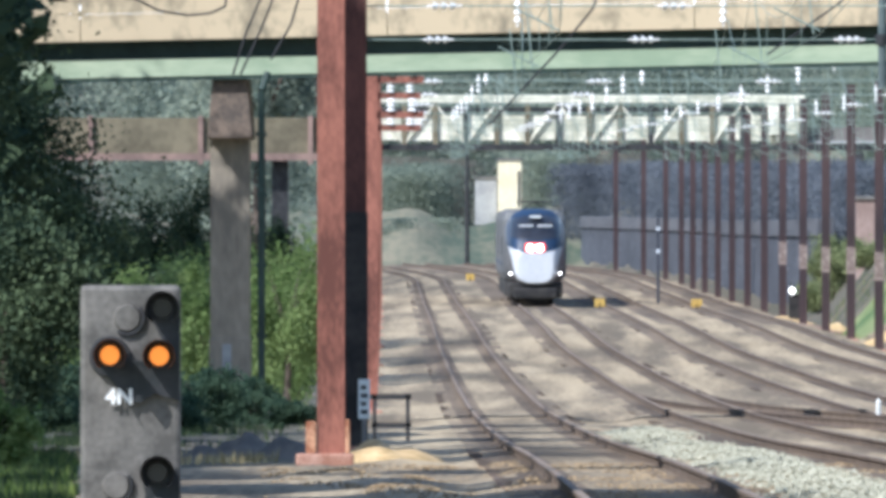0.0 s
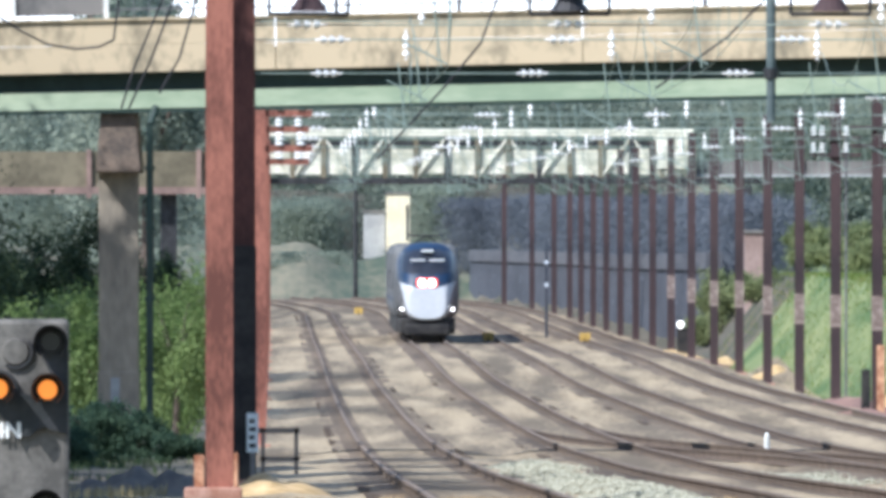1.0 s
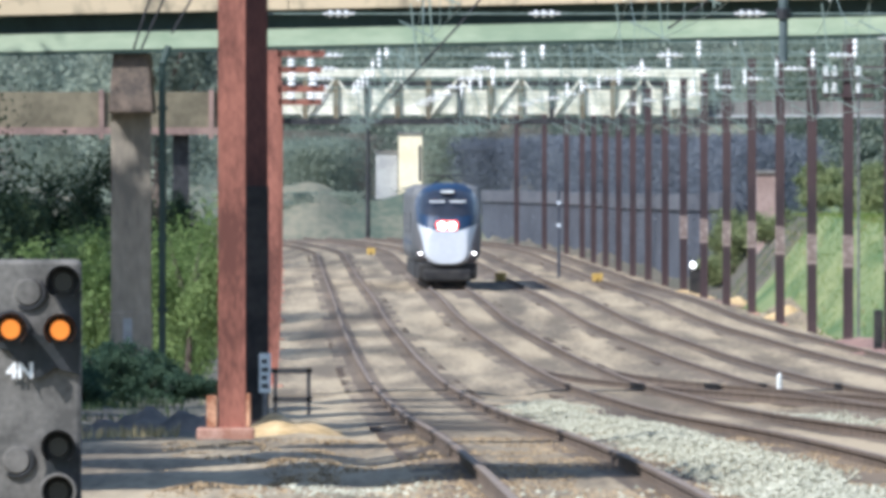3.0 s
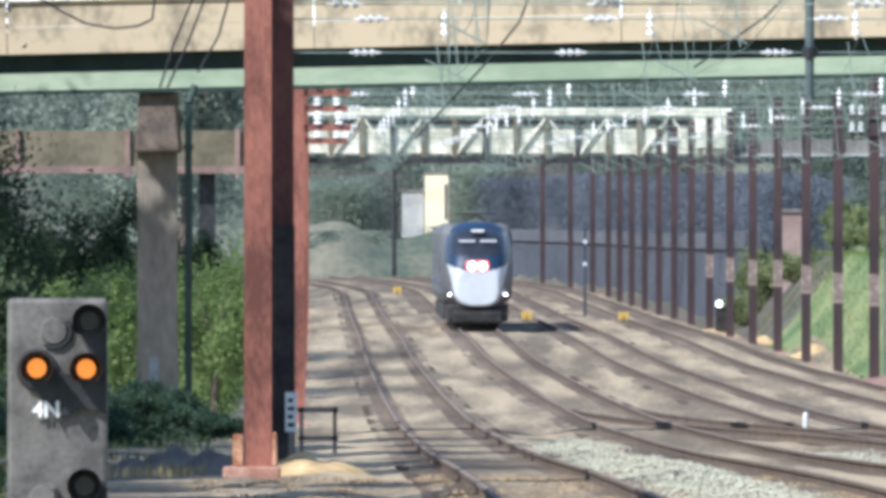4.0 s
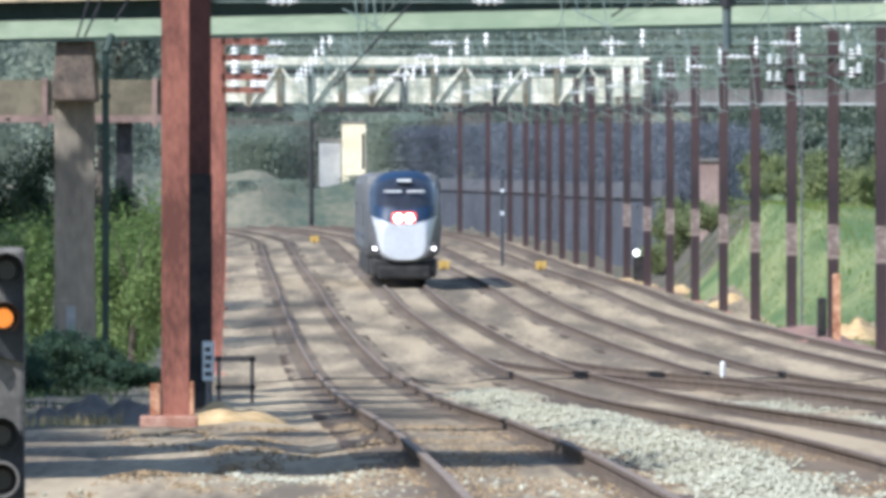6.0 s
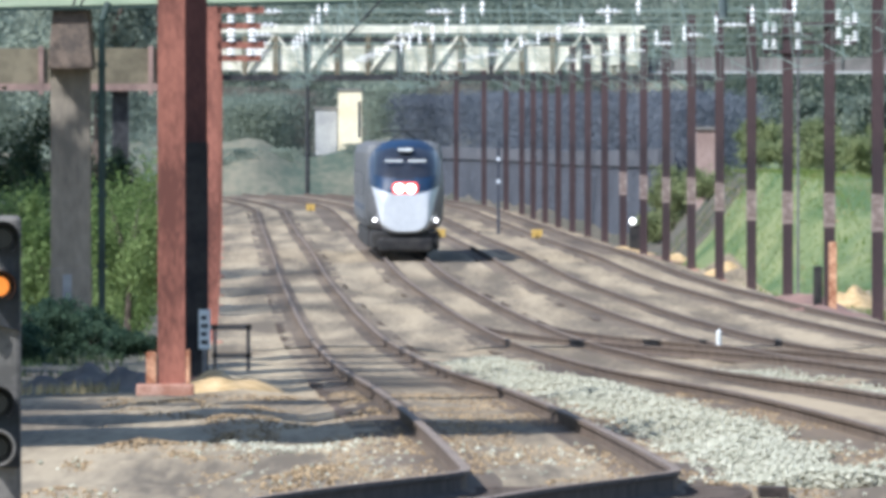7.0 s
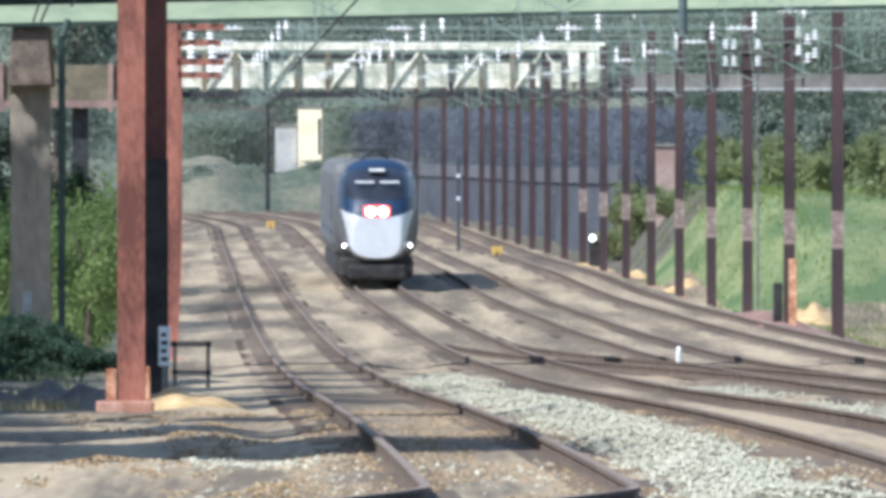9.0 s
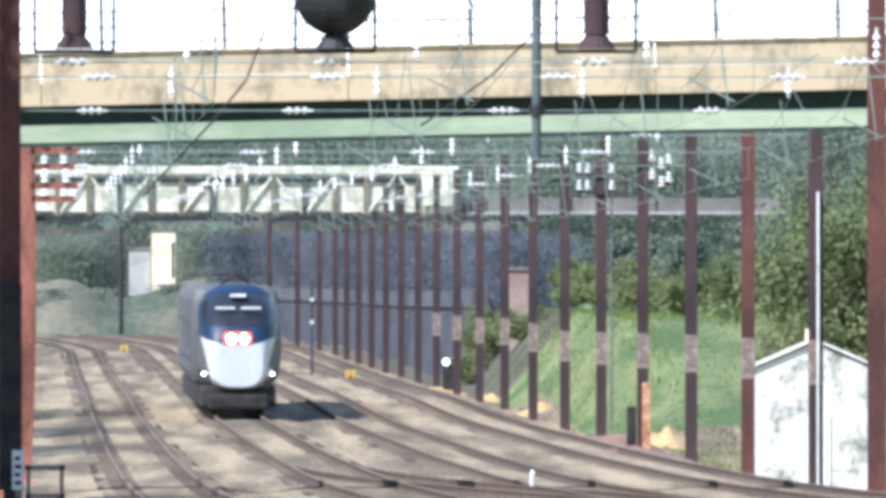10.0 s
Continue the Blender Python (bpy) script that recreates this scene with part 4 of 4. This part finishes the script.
def build_signal():
    """A grey pedestal signal with two lamp groups; the middle pair burns amber."""
    y = 247.0
    th = thing("railway_signal", -2.575, y, ground_z(-2.575, y), "weathered grey dwarf railway signal with two lit amber lamps", "signal")
    g = th.location.z
    part("backplate", boxed(-0.305, 0.305, 0.0, 0.16, 0.1 - 0.1, 1.83 - g, bevel=0.03), SIGNAL_GREY, th)
    part("pedestal", boxed(-0.4, 0.4, -0.1, 0.35, -0.5, 0.14, bevel=0.03), PIER_CONCRETE, th)

    # black outlines paint in the shadows that the hoods cast on the plate
    def shadow_panel(outline):
        bm = bmesh.new()
        f = bm.faces.new([bm.verts.new((x, -0.045, z - g)) for x, z in outline])
        ext = bmesh.ops.extrude_face_region(bm, geom=[f])
        bmesh.ops.translate(bm, verts=[v for v in ext["geom"] if isinstance(v, bmesh.types.BMVert)], vec=(0, 0.055, 0))
        bmesh.ops.recalc_face_normals(bm, faces=bm.faces[:])
        part("hood_shadow", bm, SIGNAL_BLACK, th, "black backing that paints in the hood shadow")
    shadow_panel(((-0.225, 1.36), (-0.12, 1.255), (0.01, 1.11), (0.06, 1.115), (0.145, 1.17), (0.3, 1.125), (0.3, 1.71), (0.112, 1.64), (0.15, 1.58),
             (0.19, 1.5), (0.26, 1.43), (0.26, 1.37), (0.1, 1.36), (0.0, 1.385), (-0.12, 1.36)))
    shadow_panel(((0.06, 0.7), (0.09, 0.56), (0.06, 0.43), (0.1, 0.3), (0.3, 0.3), (0.3, 0.72)))

    def lamp(x, z, lens, name="lamp", r=0.1):
        hood = bmesh.new()
        n = 20
        rings = []
        for yy, rr in ((-0.045, r * 0.85), (-0.27, r)):
            rings.append([hood.verts.new((x + rr * math.cos(2 * math.pi * i / n), yy, z - g + rr * math.sin(2 * math.pi * i / n))) for i in range(n)])
        for i in range(n):
            a = 2 * math.pi * (i + 0.5) / n
            if -2.2 < math.atan2(math.sin(a), math.cos(a)) < -0.95:
                continue
            hood.faces.new((rings[0][i], rings[0][(i + 1) % n], rings[1][(i + 1) % n], rings[1][i]))
        bmesh.ops.solidify(hood, geom=hood.faces[:], thickness=0.006)
        h = part("hood", hood, SIGNAL_BLACK, th, "black lamp hood")
        part("reflector", rodded((x, -0.02, z - g), (x, -0.055, z - g), r * 0.88, r * 0.88, 20), SIGNAL_BLACK, h, "black lamp bowl")
        part("lens", rodded((x, -0.075, z - g), (x, -0.045, z - g), r * 0.56, r * 0.6, 20), lens, h, "glowing amber lens" if lens is AMBER else "dark unlit lens")
        return h
    # black disc completes the painted hood shadow behind this lamp
    part("hood_shadow", rodded((-0.125, 0.02, 1.395 - g), (-0.125, -0.05, 1.395 - g), 0.13, 0.12, 24), SIGNAL_BLACK, th, "black backing that paints in the hood shadow")
    lamp(-0.125, 1.405, AMBER)
    lamp(0.175, 1.4, AMBER)
    lamp(0.195, 1.69, LENS, r=0.105)
    lamp(0.165, 0.69, LENS, r=0.105)
    lamp(0.165, 0.42, LENS, r=0.11)
    bm = bmesh.new()
    for i in range(20):
        a0, a1 = 0.314 * i, 0.314 * (i + 1)
        rod(bm, (0.165 + 0.105 * math.cos(a0), -0.275, 0.42 - g + 0.105 * math.sin(a0)), (0.165 + 0.105 * math.cos(a1), -0.275, 0.42 - g + 0.105 * math.sin(a1)), 0.01, seg=6)
    part("rim", bm, SIGNAL_GREY, th, "worn grey lamp rim")
    for x, z in ((-0.02, 1.63), (-0.09, 0.61)):
        bm = rodded((x, -0.03, z - g), (x, 0.0, z - g), 0.075, 0.085, 20)
        c = part("cover", bm, SIGNAL_GREY, th, "grey blanking cover")
        bm = bmesh.new()
        for i in range(9):
            a0, a1 = -2.2 + 2.9 * i / 9, -2.2 + 2.9 * (i + 1) / 9
            rod(bm, (x + 0.1 * math.cos(a0), -0.02, z - g + 0.1 * math.sin(a0)), (x + 0.1 * math.cos(a1), -0.02, z - g + 0.1 * math.sin(a1)), 0.011, seg=6)
        part("rim", bm, SIGNAL_BLACK, c)
    cu = bpy.data.curves.new("marking", "FONT")
    cu.body, cu.size, cu.extrude, cu.offset = "4N", 0.13, 0.002, 0.004
    cu.materials.append(PORCELAIN)
    text = new("marking", cu)
    text.parent = th
    text.location, text.rotation_euler = (-0.15, -0.05, 1.11 - g), (radians(90), 0, 0)
    text["label"] = "white painted letters"


def build_trackside():
    build_signal()
    heap("sand_mound", -2.3, 541, 0.85, 2.4, 0.27, SAND, "pale yellow sand heap beside the column footing", 1)
    for i, (o, y, rx, h, mat) in enumerate(((14.7, 1560, 1.0, 0.4, SAND), (15.0, 1405, 1.2, 0.5, SAND), (15.9, 1195, 0.9, 0.6, SAND), (13.6, 1640, 1.5, 0.35, SAND),
                                            (13.0, 1060, 1.6, 0.4, REDDISH), (13.4, 1130, 1.5, 0.5, REDDISH), (13.4, 1560, 1.8, 0.3, REDDISH))):
        heap("gravel_mound", track_x(y) + o, y, rx, 4 if mat is SAND else 20, h, mat, "heap of pale tan sand beyond the tracks" if mat is SAND else "low heap of rust-red gravel beyond the tracks", i + 3)
    # dark heaps whose colour stands for the shade on this ground
    for i, (x, y, rx, ry, h) in enumerate(((-4.5, 592, 0.95, 8, 0.6), (-5.6, 575, 1.1, 7, 0.5), (-3.7, 566, 0.8, 5, 0.36), (-6.6, 588, 1.1, 7, 0.55), (-4.9, 556, 0.9, 5, 0.4))):
        heap("shade_mound", x, y, rx, ry, h, SHADE_EARTH, "low earth heap beside the column, shade in its dark colour", i + 20)
    sg = thing("track_sign", -2.8, 598, level(598) - 0.12, "white enamel sign with dark bars on a short post", "sign")
    part("post", rodded((0, 0.03, 0), (0, 0.03, 0.95), 0.035), FENCE, sg)
    pl = part("plate", boxed(-0.085, 0.085, -0.01, 0.015, 0.42, 1.0, bevel=0.006), SIGN_WHITE, sg)
    for j, zz in enumerate((0.52, 0.64, 0.76, 0.88)):
        part("bar", boxed(-0.05, 0.05 - 0.02 * (j % 2), -0.016, -0.011, zz - 0.03, zz + 0.03), DARK_STEEL, pl)
    st = thing("steel_stand", -2.45, 610, level(610) - 0.05, "low dark steel stand beside the track", "stand")
    for x in (-0.25, 0.25):
        part("leg", boxed(x - 0.03, x + 0.03, -0.03, 0.03, 0, 0.7), DARK_STEEL, st)
    part("rail", boxed(-0.45, 0.3, -0.03, 0.03, 0.62, 0.7), DARK_STEEL, st)
    part("rail", boxed(-0.3, 0.3, -0.03, 0.03, 0.2, 0.27), DARK_STEEL, st)
    for x, y, w, h in ((-0.27, 290, 0.17, 0.1), (-0.78, 287, 0.14, 0.07), (2.75, 296, 0.11, 0.07)):
        tb = thing("timber", x, y, bed_z(x - track_x(y), y), "short black weathered timber lying on the gravel", "timber", "timber blocks")
        part("block", boxed(-w, w, -0.6, 0.6, -0.03, h, bevel=0.012), NEAR_BLACK, tb)
    for pts in (((-5.15, 8.2), (-5.75, 6.6), (-6.2, 5.6)), ((-5.35, 8.2), (-6.1, 6.4), (-6.35, 5.6)), ((-4.75, 8.2), (-5.2, 6.6), (-5.6, 5.9)), ((1.15, 8.0), (0.75, 6.9), (0.1, 6.1), (-1.3, 4.6)), ((6.6, 8.0), (5.6, 7.0), (4.2, 6.0)), ((-8.9, 7.5), (-8.3, 7.11), (-7.8, 6.86), (-7.24, 6.77), (-6.8, 6.81), (-6.5, 6.95), (-6.42, 7.6), (-6.4, 8.2))):
        sw = thing("stay_wire", 0, 803, 0, "thin dark stay wire slanting before the bridge", "wire", "stay wires")
        bm = bmesh.new()
        for (xa, za), (xb, zb) in zip(pts, pts[1:]):
            rod(bm, (xa, 0, za), (xb, 0, zb), 0.022, seg=6)
        part("strand", bm, DARK_STEEL, sw)
    for x, y in ((2.0, 1800), (6.25, 1790), (-4.75, 2290)):
        mk = thing("marker_board", x, y, level(y) - 0.2, "small yellow marker board between the tracks", "marker", "yellow markers")
        part("board", boxed(-0.24, 0.24, -0.02, 0.02, 0.12, 0.5, bevel=0.03), YELLOW, mk)
        part("post", boxed(-0.04, 0.04, -0.02, 0.04, -0.15, 0.3), DARK_STEEL, mk)
    lampy = 1640.0
    wl = thing("white_lamp", 9.63, lampy, ground_z(9.63, lampy), "small bright white ground lamp on a dark box", "lamp")
    part("box", boxed(-0.2, 0.3, 0.0, 0.4, 0, 1.25, bevel=0.03), UNDERFRAME, wl)
    bm = bmesh.new()
    bmesh.ops.create_uvsphere(bm, u_segments=14, v_segments=10, radius=0.14, matrix=Matrix.Translation((-0.05, -0.05, 1.38)))
    part("globe", bm, glowing("white_lamp_glow", (1.0, 0.97, 0.9), 2.0), wl, "glowing white globe", True)
    mp = thing("marker_post", 6.25, 785, level(785) - 0.2, "short white marker post between the tracks", "post")
    part("post", rodded((0, 0, -0.1), (0, 0, 0.42), 0.06, 0.05, 10), WHITE_PAINT, mp)
    part("cap", rodded((0, 0, 0.42), (0, 0, 0.5), 0.06, 0.01, 10), WHITE_PAINT, mp)
    # colour-light signal with two white lamps in the shade
    sp = thing("signal_mast", 4.83, 1900, level(1900) - 0.7, "dark signal mast with two small white lamps", "signal")
    part("mast", boxed(-0.07, 0.07, 0, 0.15, 0, 4.6, bevel=0.02), ROUGH_WALL, sp)
    for z in (2.95, 4.0):
        part("lamp", rodded((0, -0.03, z), (0, 0.01, z), 0.1, seg=14), glowing("pale_lamp", (0.5, 0.55, 0.6), 0.03), sp, "small white lamp")


def build_shed():
    y = 1010.0
    x0, x1, zb = 13.5, 16.6, ground_z(15, y) - 0.05
    th = thing("shed", 15.05, y, zb, "weathered white gabled shed on the grassy bank", "shed")
    h, ridge = 3.15, 3.8
    bm = bmesh.new()
    pts = [(-1.5, 0), (1.5, 0), (1.5, h), (0, ridge), (-1.5, h)]
    f = bm.faces.new([bm.verts.new((x, 0, z)) for x, z in pts])
    ext = bmesh.ops.extrude_face_region(bm, geom=[f])
    bmesh.ops.translate(bm, verts=[v for v in ext["geom"] if isinstance(v, bmesh.types.BMVert)], vec=(0, 4, 0))
    part("wall_shell", bm, SHED_WALL, th)
    for sgn in (-1, 1):
        bm = boxed(-0.92, 0.92, -0.12, 4.1, 0, 0.06)
        o = part("roof_slope", bm, WHITE_PAINT, th, "white painted roof sheet")
        o.location, o.rotation_euler = (sgn * 0.84, 0, (h + ridge) / 2 + 0.02), (0, sgn * math.atan2(ridge - h, 1.5), 0)
    part("vent", rodded((-0.1, 0.4, ridge), (-0.1, 0.4, ridge + 0.35), 0.14, 0.12, 10), WARM_WALL, th, "small roof vent")
    part("door", boxed(-0.4, 0.4, -0.04, -0.005, 0.05, 2.0, bevel=0.01), WHITE_PAINT, th)


def build_retaining_wall():
    """Dark wall standing in for deep shade outside the curve, panel by panel, with a paler coping."""
    th = thing("retaining_wall", 0, 0, 0, "dark retaining wall outside the curve, standing in for deep shade", "wall", kind="structure")
    ys = np.arange(1690, 2660, 22.0)
    for a, b in zip(ys[:-1], ys[1:]):
        h = 3.15 - (a - 1690) * 0.0009 + 0.02 * math.sin(a)
        xa, xb = track_x(a, 3) + 3.4, track_x(b, 3) + 3.4
        za, zb = level(a) - 0.8, level(b) - 0.8
        bm = bmesh.new()
        low = [bm.verts.new(v) for v in ((xa, a + 0.01, za), (xa + 0.4, a + 0.01, za), (xb + 0.4, b - 0.01, zb), (xb, b - 0.01, zb))]
        top = [bm.verts.new((v.co.x + 0.15, v.co.y, v.co.z + h + 0.8)) for v in low]
        bm.faces.new(low[::-1])
        bm.faces.new(top)
        for i in range(4):
            bm.faces.new((low[i], low[(i + 1) % 4], top[(i + 1) % 4], top[i]))
        part("wall_panel", bm, ROUGH_WALL, th)
        bm = bmesh.new()
        low = [bm.verts.new((v[0], v[1], v[2] + h + 0.8)) for v in ((xa + 0.02, a + 0.01, za), (xa + 0.7, a + 0.01, za), (xb + 0.7, b - 0.01, zb), (xb + 0.02, b - 0.01, zb))]
        top = [bm.verts.new((v.co.x, v.co.y, v.co.z + 0.72)) for v in low]
        bm.faces.new(low[::-1])
        bm.faces.new(top)
        for i in range(4):
            bm.faces.new((low[i], low[(i + 1) % 4], top[(i + 1) % 4], top[i]))
        part("coping", bm, COPING, th, "paler weathered coping")


def build_far_houses():
    th = thing("yellow_house", -3.1, 2755, 4.2, "pale yellow sunlit building beyond the curve", "building")
    part("tower", boxed(-0.75, 0.85, 0, 6, 0, 4.35), WARM_WALL, th)
    part("roof", boxed(-0.85, 0.95, -0.1, 6.1, 4.35, 4.5), ROOF, th)
    part("window", boxed(0.6, 0.78, -0.03, 0.0, 1.2, 3.6), WINDOW, th)
    wh = thing("white_house", -4.65, 2757, 4.2, "low pale grey building beside the yellow one", "building")
    # white wall greyed in its colour to carry haze
    part("wall", boxed(-0.75, 0.72, 0, 6, 0, 3.1), GREY_WALL, wh)
    part("roof", boxed(-0.85, 0.78, -0.1, 6.1, 3.1, 3.25), ROOF, wh)
    bh = thing("brick_house", 12.7, 1655, ground_z(12.7, 1655), "small red brick building on the bank", "building")
    part("wall", boxed(-0.42, 0.42, 0, 5, -1.5, 2.75), BRICK_WALL, bh)
    part("roof", boxed(-0.5, 0.5, -0.1, 5.1, 2.75, 2.87), ROOF, bh)


# ---------------------------------------------------------------- the train


def nose_point(s, a):
    """Shell of the power car: s metres behind the tip, a the angle round the section (0 right, 90 top)."""
    u = min(1, s / 4.2)
    k = math.sqrt(max(0.0, 1 - (1 - u) ** 2.2))
    w = 0.76 + 0.66 * k
    top = 2.3 + 1.98 * max(0.0, 1 - (1 - min(1, s / 3.4)) ** 2.0) ** 0.6
    bot = 0.95 - 0.2 * k
    c = (top + bot) / 2
    ca, sa = math.cos(a), math.sin(a)
    e = 2 / 3.2
    x = w * math.copysign(abs(ca) ** e, ca)
    z = c + (top - bot) / 2 * math.copysign(abs(sa) ** e, sa)
    x *= 1 - 0.1 * max(0, (z - 2.3) / 2.0) ** 2
    return x, s, z


def shell(th):
    n, st = 240, [0.0, 0.004, 0.01, 0.018, 0.028, 0.04, 0.055, 0.075, 0.1, 0.13, 0.16, 0.2, 0.26, 0.32, 0.39, 0.46, 0.54, 0.62, 0.7, 0.8, 0.9, 1.0, 1.1, 1.25, 1.4, 1.5, 1.65, 1.8, 1.95, 2.1, 2.3, 2.5, 2.7, 2.9, 3.15, 3.4, 3.8, 4.2, 6.0, 10.0, 15.0, 21.2]
    groups = {"nose": [], "mask": [], "windscreen": [], "body": []}
    pts = [[nose_point(s, 2 * math.pi * i / n) for i in range(n)] for s in st]

    def sort(c):
        x, s, z = c
        if s > 3.6 or abs(x) > 1.3:
            return "body"
        if z > 2.26 + 0.34 * (x / 1.25) ** 2:
            if 2.86 + 0.1 * x * x < z < 3.98 - 0.12 * x * x and abs(x) < 1.14 and s < 3.2:
                return "windscreen"
            return "mask"
        # nose flanks take the body grey to paint in their shade
        return "nose" if abs(x) < 0.84 + 0.26 * (z - 1.1) else "body"
    for j in range(len(st) - 1):
        for i in range(n):
            q = [pts[j][i], pts[j][(i + 1) % n], pts[j + 1][(i + 1) % n], pts[j + 1][i]]
            groups[sort([sum(v[d] for v in q) / 4 for d in range(3)])].append(q)
    # closing front, cut into strips by height
    front = pts[0]
    order = [(front[i], front[(n // 2 - i) % n]) for i in list(range(-n // 4, n // 4 + 1))]
    for (a, b), (c, d) in zip(order, order[1:]):
        for u in range(8):
            f, g = u / 8, (u + 1) / 8
            mix = lambda p, q, t: tuple(p[m] + (q[m] - p[m]) * t for m in range(3))
            groups["nose"].append([mix(a, b, f), mix(a, b, g), mix(c, d, g), mix(c, d, f)])
    for name, mat, lab in (("body", BODY_GREY, "brushed grey body side, with nose flanks greyed for shade"), ("nose", SILVER, "bright silver nose"), ("mask", BLUE, "deep blue cab mask"), ("windscreen", DARK_GLASS, "dark windscreen")):
        bm = bmesh.new()
        for q in groups[name]:
            bm.faces.new([bm.verts.new(v) for v in q])
        bmesh.ops.remove_doubles(bm, verts=bm.verts[:], dist=0.001)
        bmesh.ops.recalc_face_normals(bm, faces=bm.faces[:])
        part(name, bm, mat, th, lab, True)


def wheelset(th, y):
    for x in (-0.75, 0.75):
        w = part("wheel", rodded((x - 0.06, y, 0.5), (x + 0.06, y, 0.5), 0.5, seg=24), UNDERFRAME, th)
        part("rim", rodded((x - 0.07, y, 0.5), (x + 0.07, y, 0.5), 0.42, seg=24), DARK_STEEL, w)


def power_car():
    th = thing("power_car", 0, 1827, 0, "silver and blue high-speed power car with blazing headlights", "locomotive", "cars of the train")
    shell(th)
    bm = bmesh.new()
    box(bm, -1.22, 1.22, 0.35, 20.8, 0.28, 0.98, bevel=0.12)
    part("skirt", bm, UNDERFRAME, th, "dark skirt and underframe")
    part("plough", boxed(-1.0, 1.0, 0.05, 0.5, 0.2, 0.72, bevel=0.12), UNDERFRAME, th, "dark obstacle deflector")
    for x in (-0.22, 0.2):
        part("headlight", rodded((x, -0.06, 2.5), (x, 0.45, 2.5), 0.145, seg=18), HEADLIGHT, th, "glowing headlight")
    # the red halo round the headlights is built as a glowing block
    part("red_halo", boxed(-0.46, 0.44, -0.03, 0.5, 2.3, 2.7, bevel=0.09), RED_GLOW, th, "glowing red block standing in for the headlight halo")
    for x in (-1.12, 1.12):
        part("ditch_light", rodded((x, 0.3, 1.36), (x, 0.8, 1.36), 0.042, seg=14), HEADLIGHT, th, "small glowing lower light")
    part("wiper", boxed(-0.75, -0.1, 0.5, 0.6, 3.47, 3.53), SIGN_WHITE, th)
    part("wiper", boxed(0.1, 0.75, 0.5, 0.6, 3.47, 3.53), SIGN_WHITE, th)
    part("number_bars", boxed(-0.26, 0.26, 1.0, 1.6, 3.86, 3.95), SIGN_WHITE, th, "pale bars of the fleet number")
    for y in (3.2, 6.0, 15.4, 18.2):
        wheelset(th, y)
    bm = bmesh.new()
    for a, b in (((-0.5, 16, 4.25), (0, 15, 4.6)), ((0.5, 16, 4.25), (0, 15, 4.6)), ((-0.8, 15, 4.6), (0.8, 15, 4.6))):
        rod(bm, a, b, 0.03, seg=6)
    part("pantograph", bm, DARK_STEEL, th, "folded pantograph")
    return th


def coach():
    th = thing("coach", 0, 1850, 0, "grey coach with dark window band and blue stripe", "railway coach", "cars of the train")
    bm = bmesh.new()
    box(bm, -1.45, 1.45, 0.3, 26.3, 0.95, 4.2, bevel=0.42)
    part("body", bm, BODY_GREY, th)
    part("underframe", boxed(-1.3, 1.3, 0.6, 26, 0.3, 0.95, bevel=0.06), UNDERFRAME, th)
    for sx in (-1, 1):
        part("blue_stripe", boxed(sx * 1.455 - 0.01, sx * 1.455 + 0.01, 0.9, 25.7, 1.7, 1.85), BLUE, th, "blue stripe")
        for i in range(8):
            part("window", boxed(sx * 1.46 - 0.01, sx * 1.46 + 0.01, 2.4 + i * 2.8, 4.5 + i * 2.8, 2.2, 3.0), DARK_GLASS, th)
    for y in (3.0, 5.6, 21, 23.6):
        wheelset(th, y)
    return th


def on_line(y):
    return pose(track_x(y, 1), y, level(y), 0, 0, math.degrees(0.00415))


def motions():
    engine = power_car()
    first = coach()
    cars = [first] + [copy_thing(first, pose(0, 0, 0)) for _ in range(4)]
    times = [i * 0.5 for i in range(25)]
    head = lambda t: 1824 - 50.6 * t
    walk(engine, [(t, on_line(head(t))) for t in times])
    for i, car in enumerate(cars):
        walk(car, [(t, on_line(head(t) + 21.3 + i * 26.7)) for t in times])


build_ground()
build_backdrop()
build_ballast()
build_columns()
build_overhead()
build_overpass()
build_far_bridge()
build_far_houses()
build_retaining_wall()
build_shed()
build_plants()
build_woods()
build_trackside()
build_grass()
build_stones()
build_tracks()
motions()
